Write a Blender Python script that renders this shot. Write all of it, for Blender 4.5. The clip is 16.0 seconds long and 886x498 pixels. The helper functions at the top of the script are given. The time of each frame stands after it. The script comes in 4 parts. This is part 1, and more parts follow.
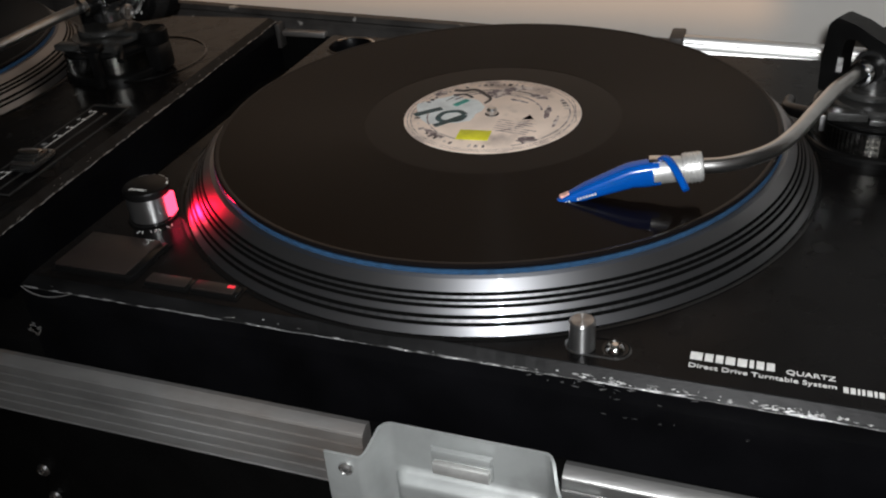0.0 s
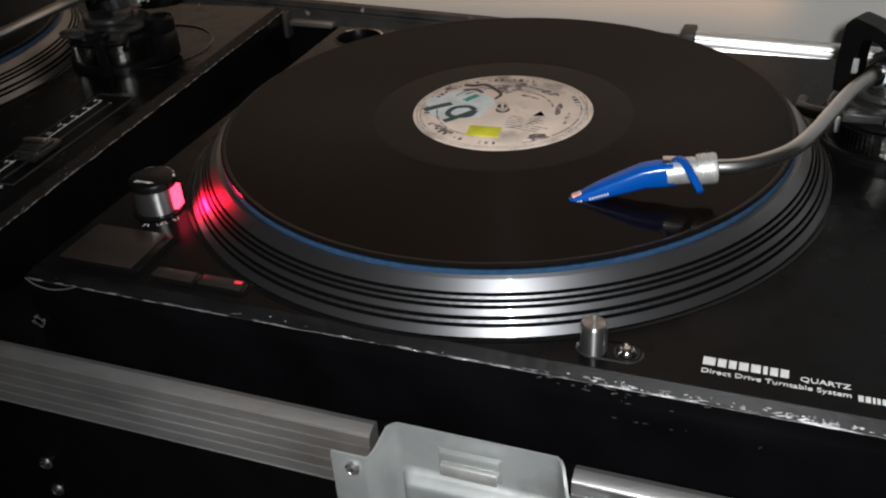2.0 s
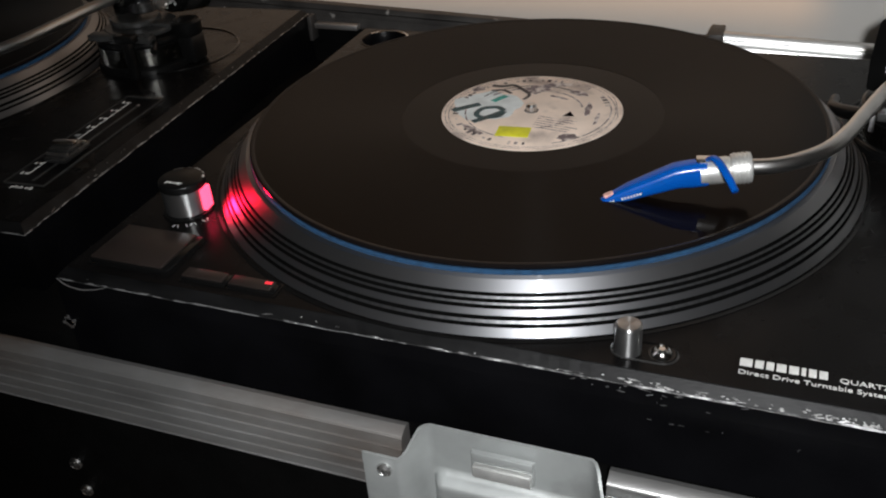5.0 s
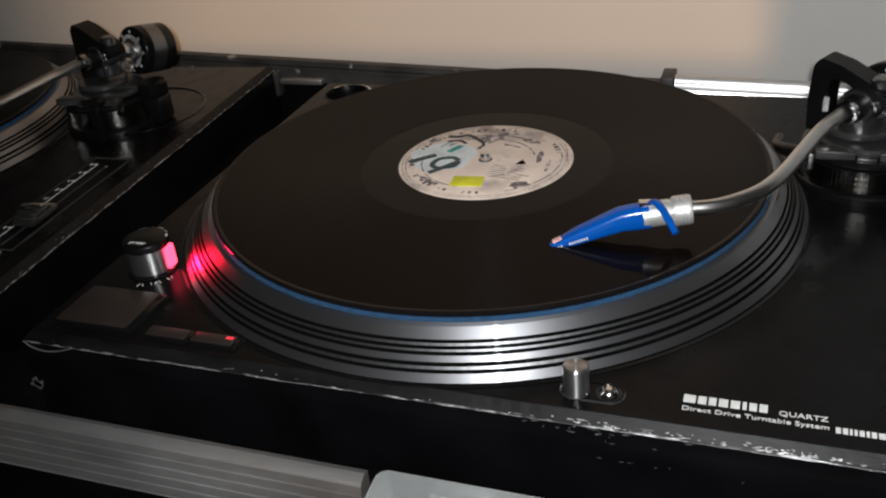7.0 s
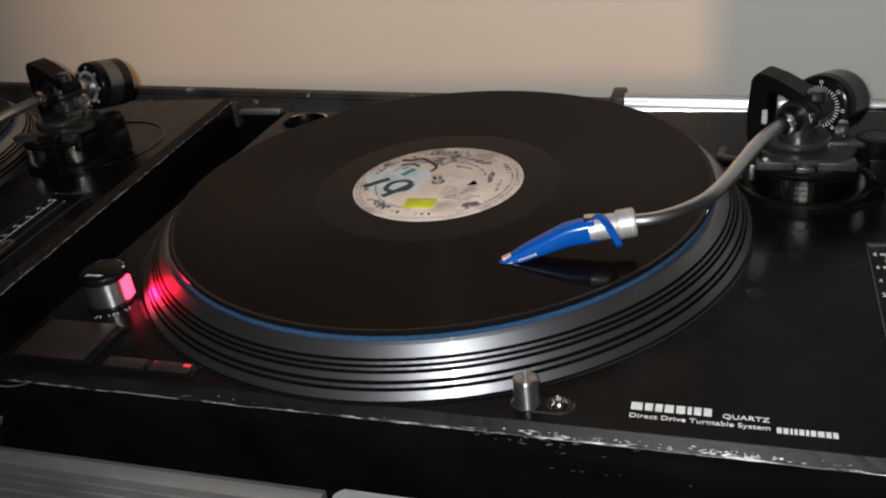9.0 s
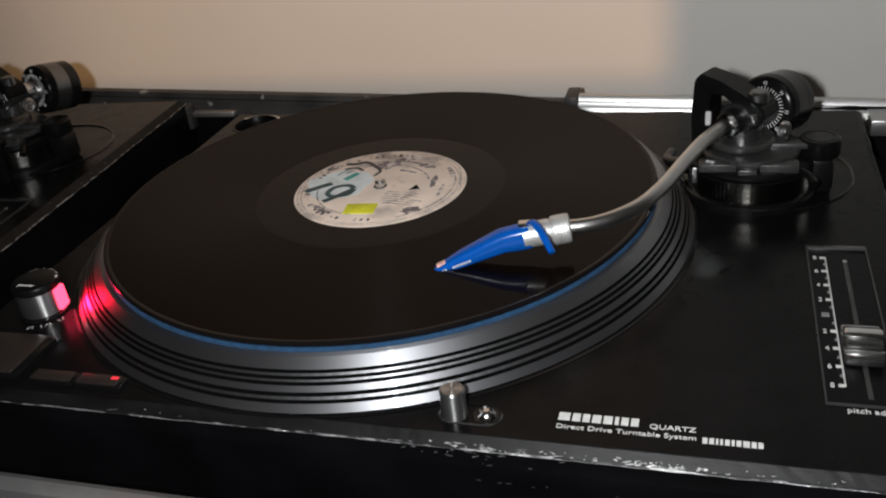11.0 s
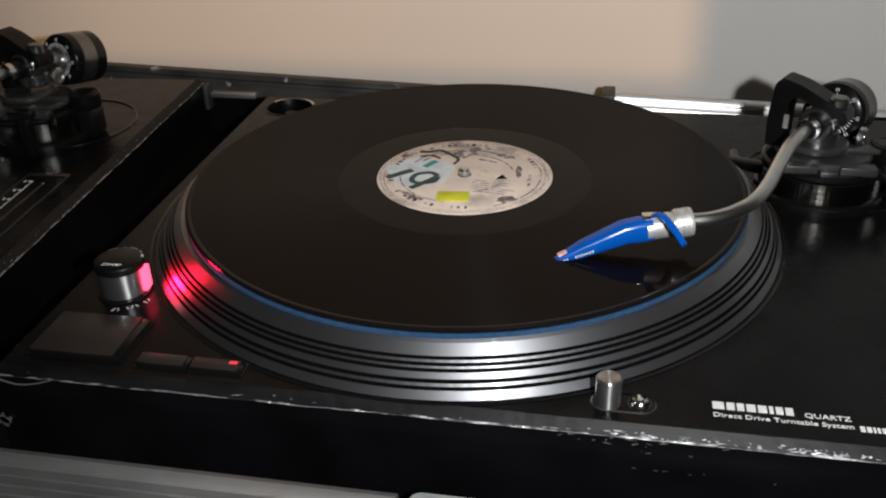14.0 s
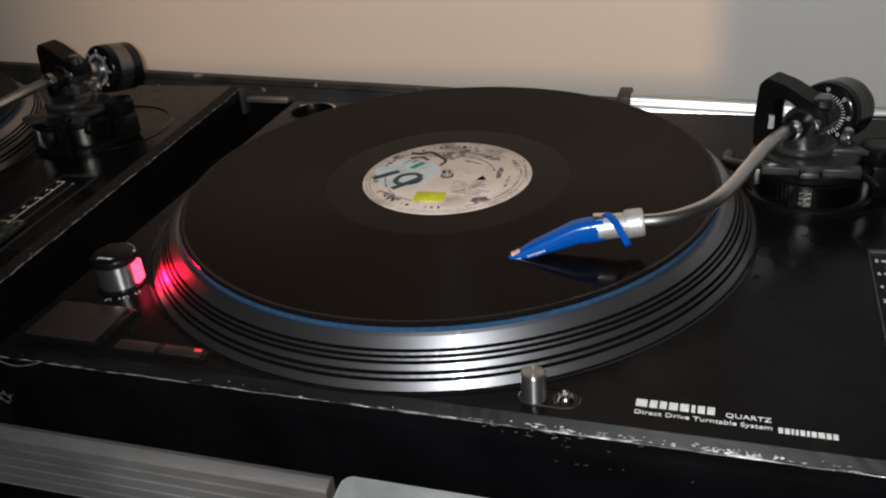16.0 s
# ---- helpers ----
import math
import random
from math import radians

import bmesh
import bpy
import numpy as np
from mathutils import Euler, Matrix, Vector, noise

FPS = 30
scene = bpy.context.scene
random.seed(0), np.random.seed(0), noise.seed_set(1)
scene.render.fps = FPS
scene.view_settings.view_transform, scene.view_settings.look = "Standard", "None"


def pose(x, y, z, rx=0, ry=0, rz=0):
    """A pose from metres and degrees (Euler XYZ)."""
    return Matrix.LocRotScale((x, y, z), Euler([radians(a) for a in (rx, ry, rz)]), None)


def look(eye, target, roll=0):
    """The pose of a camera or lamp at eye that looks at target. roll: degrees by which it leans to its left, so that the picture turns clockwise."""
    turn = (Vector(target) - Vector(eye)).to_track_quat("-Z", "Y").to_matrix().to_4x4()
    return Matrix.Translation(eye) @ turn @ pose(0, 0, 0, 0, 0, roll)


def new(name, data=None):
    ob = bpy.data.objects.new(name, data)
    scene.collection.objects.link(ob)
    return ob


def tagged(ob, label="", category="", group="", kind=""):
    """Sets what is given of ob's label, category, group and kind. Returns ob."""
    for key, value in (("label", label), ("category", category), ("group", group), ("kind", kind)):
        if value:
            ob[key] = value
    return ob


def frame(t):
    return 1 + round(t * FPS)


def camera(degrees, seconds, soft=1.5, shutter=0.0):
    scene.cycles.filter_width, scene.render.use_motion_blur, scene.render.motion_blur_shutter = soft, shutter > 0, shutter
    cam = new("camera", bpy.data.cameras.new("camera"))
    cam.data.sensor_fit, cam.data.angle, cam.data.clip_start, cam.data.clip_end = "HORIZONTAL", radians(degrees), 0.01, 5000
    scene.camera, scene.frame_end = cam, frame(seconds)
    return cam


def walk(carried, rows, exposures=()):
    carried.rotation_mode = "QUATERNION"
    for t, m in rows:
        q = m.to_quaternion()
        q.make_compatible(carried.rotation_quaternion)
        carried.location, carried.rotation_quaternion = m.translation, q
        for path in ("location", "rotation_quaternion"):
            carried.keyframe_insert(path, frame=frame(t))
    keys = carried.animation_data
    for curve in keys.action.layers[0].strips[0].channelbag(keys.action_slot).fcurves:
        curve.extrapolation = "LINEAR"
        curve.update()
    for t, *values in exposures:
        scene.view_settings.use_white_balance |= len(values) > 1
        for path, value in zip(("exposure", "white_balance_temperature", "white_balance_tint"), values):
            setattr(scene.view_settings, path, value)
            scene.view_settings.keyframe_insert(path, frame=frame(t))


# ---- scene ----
cam = camera(52.11, 16.0, soft=2.1)
Z0 = 1.0  # height of the turntables' top plates
ROWS = [
    (0.0, 0.1383, -0.4327, 0.2224, 57.856, 3.984, 19.324),
    (0.5, 0.1318, -0.4325, 0.2217, 57.751, 3.577, 18.673),
    (1.0, 0.1342, -0.4285, 0.2196, 57.696, 3.840, 19.103),
    (1.5, 0.1315, -0.4291, 0.2211, 57.459, 3.330, 19.270),
    (2.0, 0.1322, -0.4285, 0.2237, 57.192, 3.260, 19.760),
    (2.5, 0.1325, -0.4290, 0.2248, 57.288, 3.369, 19.907),
    (3.0, 0.1316, -0.4285, 0.2241, 57.315, 3.517, 20.191),
    (3.5, 0.1211, -0.4286, 0.2245, 57.058, 2.986, 19.920),
    (4.0, 0.1237, -0.4249, 0.2212, 57.287, 3.627, 20.560),
    (6.3, 0.1311, -0.4368, 0.2232, 58.932, 3.784, 20.772),
    (6.5, 0.1353, -0.4364, 0.2266, 59.501, 4.101, 20.282),
    (7.0, 0.1441, -0.4325, 0.2297, 60.000, 5.274, 18.962),
    (7.5, 0.1469, -0.4366, 0.2331, 60.687, 5.647, 17.511),
    (8.0, 0.1483, -0.4380, 0.2324, 61.246, 5.931, 16.776),
    (10.3, 0.1719, -0.4279, 0.2288, 61.490, 6.822, 16.437),
    (10.5, 0.1737, -0.4236, 0.2297, 61.057, 6.537, 15.956),
    (11.0, 0.1789, -0.4223, 0.2291, 61.013, 6.412, 15.682),
    (11.5, 0.1671, -0.4281, 0.2300, 61.066, 5.122, 14.475),
    (12.0, 0.1575, -0.4325, 0.2328, 60.875, 3.830, 13.754),
    (12.5, 0.1417, -0.4366, 0.2299, 61.205, 2.660, 12.953),
    (13.0, 0.1169, -0.4366, 0.2253, 61.165, 1.720, 11.871),
    (13.5, 0.0938, -0.4450, 0.2317, 60.582, 1.307, 10.949),
    (14.0, 0.0766, -0.4458, 0.2309, 60.537, 1.588, 10.508),
    (14.5, 0.0727, -0.4451, 0.2277, 60.727, 2.206, 9.553),
    (15.0, 0.1038, -0.4464, 0.2303, 60.669, 3.390, 12.286),
    (15.5, 0.1265, -0.4476, 0.2319, 60.993, 3.856, 15.344),
    (16.0, 0.1507, -0.4442, 0.2348, 60.912, 4.556, 16.954),
]
walk(cam, [(t, pose(x, y, Z0 + z, rx, ry, rz)) for t, x, y, z, rx, ry, rz in ROWS],
     [(0.0, 0.0), (4.0, 0.0), (7.0, 0.06), (11.0, 0.0), (13.0, 0.06), (14.5, 0.18), (16.0, 0.0)])

# ---------------------------------------------------------------- light
WALL_Y = 0.27
world = bpy.data.worlds.new("world")
scene.world = world
world.use_nodes = True
world.node_tree.nodes["Background"].inputs[0].default_value = (0.9, 0.95, 1.0, 1)
world.node_tree.nodes["Background"].inputs[1].default_value = 0.005
scene.view_settings.exposure = 0.0


def lamp(name, kind, energy, colour, m, **sizes):
    data = bpy.data.lights.new(name, kind)
    data.energy, data.color = energy, colour
    for key, value in sizes.items():
        if key == "radius":
            data.shadow_soft_size = value
        if key == "size":
            data.size = value
        if key == "cone":
            data.spot_size, data.spot_blend = radians(value), 0.6
    ob = new(name, data)
    ob.matrix_world = m
    return ob


# the small white torch that is held over the decks
lamp("torch", "SPOT", 9.9, (0.97, 0.985, 1.0), look((0.148, -0.458, Z0 + 0.248), (0.165, 0.05, Z0 + 0.0)), radius=0.008, cone=116)
# an unseen warm lamp inferred from the wall's tint, shining through the added opening
lamp("warm_lamp", "SPOT", 112, (1.0, 0.54, 0.22), look((0.6, -2.1, 2.35), (0.20, WALL_Y, 1.15)), radius=0.009, cone=32)
# dim overhead fill, added with no lamp known there
lamp("ceiling_lamp", "AREA", 0.7, (1.0, 0.97, 0.95), look((0.5, -0.7, 2.4), (0.5, -0.66, 0.0)), size=0.5)
# the red strobe lamp in the pitch dot illuminator
STROBE = (-0.1502, -0.1068)


# ---------------------------------------------------------------- materials
def material(name, colour, rough=0.5, metal=0.0, vary=0.0, scale=40.0, bump=0.0, bump_scale=400.0, second=None, second_at=(0.55, 0.7),
             second_scale=60.0, second_rough=None, second_metal=None, aniso=0.0, coat=0.0, emit=None, rough_vary=0.0, spec=0.5, stretch=None, streak=0.0):
    m = bpy.data.materials.new(name)
    m.use_nodes = True
    nt = m.node_tree
    b = nt.nodes["Principled BSDF"]
    b.inputs["Roughness"].default_value, b.inputs["Metallic"].default_value = rough, metal
    b.inputs["Base Color"].default_value = (*colour, 1)
    b.inputs["Specular IOR Level"].default_value = spec
    b.inputs["Coat Weight"].default_value = coat
    tc = nt.nodes.new("ShaderNodeTexCoord")
    mp = nt.nodes.new("ShaderNodeMapping")
    nt.links.new(tc.outputs["Object"], mp.inputs["Vector"])
    if stretch:
        mp.inputs["Scale"].default_value = stretch

    def noise_node(s, detail=5.0):
        n = nt.nodes.new("ShaderNodeTexNoise")
        n.inputs["Scale"].default_value, n.inputs["Detail"].default_value = s, detail
        nt.links.new(mp.outputs["Vector"], n.inputs["Vector"])
        return n

    def ramp(src, lo, hi, a=0.0, z=1.0):
        r = nt.nodes.new("ShaderNodeMapRange")
        r.inputs["From Min"].default_value, r.inputs["From Max"].default_value = lo, hi
        r.inputs["To Min"].default_value, r.inputs["To Max"].default_value = a, z
        nt.links.new(src, r.inputs["Value"])
        return r.outputs["Result"]

    col = None
    if vary:
        n = noise_node(scale)
        mix = nt.nodes.new("ShaderNodeMix")
        mix.data_type = "RGBA"
        nt.links.new(ramp(n.outputs["Fac"], 0.3, 0.7), mix.inputs["Factor"])
        mix.inputs["A"].default_value = (*[c * (1 - vary) for c in colour], 1)
        mix.inputs["B"].default_value = (*[min(1, c * (1 + vary)) for c in colour], 1)
        col = mix.outputs["Result"]
    if rough_vary:
        n = noise_node(scale * 2.3)
        nt.links.new(ramp(n.outputs["Fac"], 0.3, 0.7, max(0.02, rough - rough_vary), rough + rough_vary), b.inputs["Roughness"])
    if second:
        n = noise_node(second_scale, 8.0)
        f = ramp(n.outputs["Fac"], *second_at)
        mix = nt.nodes.new("ShaderNodeMix")
        mix.data_type = "RGBA"
        nt.links.new(f, mix.inputs["Factor"])
        if col:
            nt.links.new(col, mix.inputs["A"])
        else:
            mix.inputs["A"].default_value = (*colour, 1)
        mix.inputs["B"].default_value = (*second, 1)
        col = mix.outputs["Result"]
        if second_rough is not None:
            nt.links.new(ramp(n.outputs["Fac"], *second_at, rough, second_rough), b.inputs["Roughness"])
        if second_metal is not None:
            nt.links.new(ramp(n.outputs["Fac"], *second_at, metal, second_metal), b.inputs["Metallic"])
    if col:
        nt.links.new(col, b.inputs["Base Color"])
    if bump:
        n = noise_node(bump_scale, 3.0)
        bp = nt.nodes.new("ShaderNodeBump")
        bp.inputs["Strength"].default_value, bp.inputs["Distance"].default_value = bump, 0.001
        nt.links.new(n.outputs["Fac"], bp.inputs["Height"])
        nt.links.new(bp.outputs["Normal"], b.inputs["Normal"])
    if aniso:
        b.inputs["Anisotropic"].default_value, b.inputs["Anisotropic Rotation"].default_value = aniso, 0.25
        tg = nt.nodes.new("ShaderNodeTangent")
        tg.direction_type, tg.axis = "RADIAL", "Z"
        nt.links.new(tg.outputs["Tangent"], b.inputs["Tangent"])
        if streak:       # the finely turned lathe marks add a narrow glint
            g = nt.nodes.new("ShaderNodeBsdfAnisotropic")
            g.inputs["Color"].default_value = (*colour, 1)
            g.inputs["Roughness"].default_value, g.inputs["Anisotropy"].default_value, g.inputs["Rotation"].default_value = 0.09, 0.95, 0.0
            nt.links.new(tg.outputs["Tangent"], g.inputs["Tangent"])
            ms = nt.nodes.new("ShaderNodeMixShader")
            ms.inputs["Fac"].default_value = streak
            nt.links.new(b.outputs["BSDF"], ms.inputs[1])
            nt.links.new(g.outputs["BSDF"], ms.inputs[2])
            nt.links.new(ms.outputs["Shader"], nt.nodes["Material Output"].inputs["Surface"])
    if emit:
        b.inputs["Emission Color"].default_value = (*emit[:3], 1)
        b.inputs["Emission Strength"].default_value = emit[3]
    return m


PLATE = material("black_plate_paint", (0.0045, 0.0042, 0.0042), 0.25, spec=0.10, vary=0.35, scale=30, bump=0.05, bump_scale=900, second=(0.10, 0.095, 0.09), second_at=(0.745, 0.79), second_scale=230, rough_vary=0.06)
EDGE = material("chipped_edge", (0.0045, 0.0045, 0.0047), 0.48, spec=0.16, vary=0.6, scale=50, bump=0.12, bump_scale=400, second=(0.40, 0.40, 0.40), second_at=(0.79, 0.86), second_scale=170, second_rough=0.35, second_metal=0.6, stretch=(0.7, 3.0, 3.0))
LINE = material("bare_metal_line", (0.34, 0.34, 0.34), 0.35, 0.7, bump=0.6, bump_scale=600, second=(0.015, 0.015, 0.015), second_at=(0.42, 0.54), second_scale=130, second_metal=0.0, stretch=(0.8, 2.0, 2.0))
PLINTH = material("black_plinth", (0.0025, 0.0025, 0.003), 0.34, spec=0.12, vary=0.4, scale=25, bump=0.15, bump_scale=300, second=(0.12, 0.12, 0.125), second_at=(0.76, 0.82), second_scale=110)
RUBBER = material("black_rubber", (0.0016, 0.0016, 0.0016), 0.8, spec=0.06, bump=0.1)
COLLAR = material("worn_bright_collar", (0.72, 0.72, 0.70), 0.4, 0.7, vary=0.12, scale=200)
FELT = material("blue_felt", (0.007, 0.044, 0.105), 0.9, vary=0.25, scale=250, bump=0.5, bump_scale=1500)
PLATTER = material("turned_aluminium", (0.32, 0.325, 0.34), 0.50, 0.96, aniso=0.78, streak=0.11, vary=0.05, scale=20)
HOUSING = material("brushed_steel", (0.42, 0.42, 0.42), 0.33, 0.95, aniso=0.92, vary=0.06, scale=120)
GROOVE = material("shaded_platter_groove", (0.002, 0.002, 0.002), 0.7, spec=0.02)
DOTS = material("strobe_dot_metal", (0.32, 0.325, 0.335), 0.50, 0.96, aniso=0.78, streak=0.11)
ROWMETAL = material("dull_dot_row", (0.25, 0.255, 0.265), 0.50, 0.96, aniso=0.78, streak=0.05)
VINYL = material("black_vinyl_grooves", (0.0026, 0.0016, 0.0012), 0.38, aniso=0.97, vary=0.2, scale=15, spec=0.02, coat=0.16)
DEAD = material("black_vinyl_runout", (0.0036, 0.0029, 0.0026), 0.3, aniso=0.3, spec=0.025, coat=0.165)
BEAD = material("black_vinyl_bead", (0.006, 0.005, 0.005), 0.16, spec=0.08)
PAPER = material("cream_label_paper", (0.86, 0.71, 0.60), 0.75, vary=0.10, scale=60, second=(0.20, 0.155, 0.15), second_at=(0.54, 0.80), second_scale=42, bump=0.15, bump_scale=700)
PATCH = material("pale_patch_paper", (0.72, 0.76, 0.76), 0.7, vary=0.16, scale=90, second=(0.40, 0.36, 0.35), second_at=(0.60, 0.72), second_scale=90)
INK = material("dark_green_marker", (0.008, 0.045, 0.052), 0.5, vary=0.4, scale=200)
TEAL = material("teal_marker", (0.02, 0.30, 0.25), 0.5, vary=0.3, scale=200)
PRINT = material("black_print", (0.03, 0.025, 0.025), 0.6, vary=0.5, scale=300)
SMUDGE = material("grey_smudged_print", (0.17, 0.13, 0.135), 0.7, vary=0.5, scale=160, second=(0.70, 0.60, 0.54), second_at=(0.46, 0.62), second_scale=230)
YELLOW = material("yellow_sticker", (0.75, 0.72, 0.03), 0.6, vary=0.12, scale=200)
ALU = material("worn_aluminium", (0.45, 0.445, 0.44), 0.38, 0.82, vary=0.3, scale=34, bump=0.25, bump_scale=260, second=(0.20, 0.145, 0.105), second_at=(0.46, 0.66), second_scale=22, second_rough=0.55, stretch=(0.35, 1.0, 1.0))
LIP = material("scuffed_edging", (0.50, 0.50, 0.495), 0.30, 0.9, vary=0.15, scale=40, bump=0.15, bump_scale=240, second=(0.26, 0.255, 0.25), second_at=(0.58, 0.72), second_scale=50, stretch=(0.4, 1, 1))
RAIL = material("bright_rail", (0.62, 0.62, 0.61), 0.36, 0.9, vary=0.08, scale=50, second=(0.35, 0.34, 0.33), second_at=(0.68, 0.76), second_scale=70, stretch=(0.3, 1, 1))
BRIGHT = material("bright_aluminium", (0.70, 0.70, 0.69), 0.26, 0.95, vary=0.10, scale=50, bump=0.1, bump_scale=200, second=(0.30, 0.29, 0.28), second_at=(0.66, 0.74), second_scale=60, stretch=(0.4, 1, 1))
DULL = material("oxidised_aluminium", (0.055, 0.051, 0.048), 0.5, 0.4, vary=0.4, scale=40, bump=0.3, bump_scale=300, second=(0.6, 0.58, 0.55), second_at=(0.66, 0.74), second_scale=110, second_metal=0.9)
ZINC = material("galvanised_steel", (0.36, 0.375, 0.37), 0.52, 0.45, vary=0.14, scale=45, bump=0.15, bump_scale=220, second=(0.22, 0.225, 0.22), second_at=(0.60, 0.78), second_scale=28)
CHROME = material("chromed_steel", (0.72, 0.72, 0.71), 0.13, 1.0, rough_vary=0.04, scale=80)
SATIN = material("satin_steel", (0.60, 0.60, 0.60), 0.28, 1.0, vary=0.08, scale=90)
TUBE = material("silver_arm_tube", (0.62, 0.615, 0.605), 0.30, 1.0, vary=0.10, scale=60)
FLAKE = material("chipped_bare_metal", (0.21, 0.21, 0.207), 0.42, 0.85, vary=0.7, scale=300, bump=0.6, bump_scale=900)
STUB = material("dark_grey_metal", (0.16, 0.16, 0.158), 0.26, 0.92, vary=0.2, scale=90)
BLACK = material("black_satin_plastic", (0.004, 0.004, 0.004), 0.33, spec=0.2, vary=0.3, scale=80, rough_vary=0.05)
GLOSS = material("black_gloss_plastic", (0.005, 0.005, 0.005), 0.16, spec=0.3)
GREY = material("dark_grey_castings", (0.028, 0.028, 0.027), 0.32, vary=0.3, scale=90, spec=0.5, rough_vary=0.06)
KNURL = material("knurled_black_metal", (0.12, 0.117, 0.108), 0.22, 1.0, vary=0.15, scale=90)
BUTTON = material("brown_black_button", (0.022, 0.0165, 0.0145), 0.34, vary=0.12, scale=60, rough_vary=0.05, spec=0.45)
BLUE = material("blue_plastic", (0.0008, 0.074, 0.37), 0.20, vary=0.08, scale=120, spec=0.45)
STRIPE = material("pale_blue_glint", (0.22, 0.42, 0.72), 0.35, vary=0.3, scale=500)
PINK = material("pale_pink_paint", (0.75, 0.42, 0.36), 0.5, vary=0.3, scale=400)
WHITE = material("white_print", (0.62, 0.62, 0.60), 0.5, vary=0.12, scale=300)
GREYPRINT = material("grey_print", (0.20, 0.21, 0.21), 0.5)
REDGLASS = material("lit_red_lens", (0.5, 0.01, 0.03), 0.3, emit=(1.0, 0.05, 0.11, 4.0))
REDLED = material("lit_red_led", (0.5, 0.01, 0.02), 0.3, emit=(1.0, 0.05, 0.07, 0.8))
LAMINATE = material("black_case_laminate", (0.0022, 0.0022, 0.0022), 0.5, spec=0.12, bump=0.25, bump_scale=500, vary=0.3, scale=60)
WALLPAINT = material("cream_wall_paint", (0.66, 0.635, 0.60), 0.85, vary=0.035, scale=3.0, bump=0.12, bump_scale=90)
CARPET = material("grey_floor", (0.20, 0.18, 0.16), 0.9, vary=0.2, scale=30)
TABLE = material("dark_wood_table", (0.06, 0.04, 0.03), 0.5, vary=0.3, scale=12)


# ---------------------------------------------------------------- mesh helpers
def finish(name, bm, mat, parent=None, smooth=35):
    bmesh.ops.recalc_face_normals(bm, faces=bm.faces)
    me = bpy.data.meshes.new(name)
    bm.to_mesh(me)
    bm.free()
    if smooth:
        me.shade_smooth()
        me.set_sharp_from_angle(angle=radians(smooth))
    me.materials.append(mat)
    ob = new(name, me)
    if parent:
        ob.parent = parent
    return ob


def part(name, bm, mat, parent, label="", smooth=35):
    ob = finish(name, bm, mat, parent, smooth)
    if label:
        ob["label"] = label
    return ob


def empty(name, m, label, category, group="", kind=""):
    ob = new(name)
    ob.empty_display_size = 0.05
    ob.matrix_world = m
    return tagged(ob, label, category, group, kind)


def joined(*bms):
    out = bms[0]
    for b in bms[1:]:
        me = bpy.data.meshes.new("scrap")
        b.to_mesh(me)
        b.free()
        out.from_mesh(me)
        bpy.data.meshes.remove(me)
    return out


def box(x0, x1, y0, y1, z0, z1, bevel=0.0, m=None):
    bm = bmesh.new()
    bmesh.ops.create_cube(bm, size=1, matrix=Matrix.LocRotScale(((x0 + x1) / 2, (y0 + y1) / 2, (z0 + z1) / 2), None, (abs(x1 - x0), abs(y1 - y0), abs(z1 - z0))))
    if bevel:
        bmesh.ops.bevel(bm, geom=bm.edges[:], offset=bevel, segments=2, affect="EDGES", profile=0.5)
    if m:
        bmesh.ops.transform(bm, matrix=m, verts=bm.verts)
    return bm


def lathe(profile, seg=64, x=0.0, y=0.0, closed=False, arc=None, m=None):
    """Turns a profile of (radius, height) round the z axis."""
    bm = bmesh.new()
    full = arc is None
    a0, a1 = (0, 2 * math.pi) if full else (radians(arc[0]), radians(arc[1]))
    n = seg if full else seg + 1
    rings = []
    for i in range(n):
        a = a0 + (a1 - a0) * i / seg
        c, s = math.cos(a), math.sin(a)
        rings.append([bm.verts.new((x + r * c, y + r * s, z)) for r, z in profile])
    for i in range(seg):
        p, q = rings[i], rings[(i + 1) % n]
        for j in range(len(profile) - (0 if closed else 1)):
            k = (j + 1) % len(profile)
            bm.faces.new((p[j], q[j], q[k], p[k]))
    bmesh.ops.remove_doubles(bm, verts=bm.verts, dist=1e-6)
    bmesh.ops.dissolve_degenerate(bm, dist=1e-7, edges=bm.edges)
    if m:
        bmesh.ops.transform(bm, matrix=m, verts=bm.verts)
    return bm


def drum(r, z0, z1, x=0.0, y=0.0, seg=48, bevel=0.0005, m=None):
    b = min(bevel, r * 0.4, (z1 - z0) * 0.4)
    return lathe([(0, z0), (r - b, z0), (r, z0 + b), (r, z1 - b), (r - b, z1), (0, z1)], seg, x, y, m=m)


def spline(points, n=12):
    """A smooth line through the points."""
    pts = [Vector(p) for p in points]
    pts = [2 * pts[0] - pts[1]] + pts + [2 * pts[-1] - pts[-2]]
    out = []
    for i in range(1, len(pts) - 2):
        a, b, c, d = pts[i - 1:i + 3]
        for k in range(n):
            t = k / n
            out.append(0.5 * (2 * b + (c - a) * t + (2 * a - 5 * b + 4 * c - d) * t * t + (3 * b - a - 3 * c + d) * t ** 3))
    out.append(pts[-2])
    return out


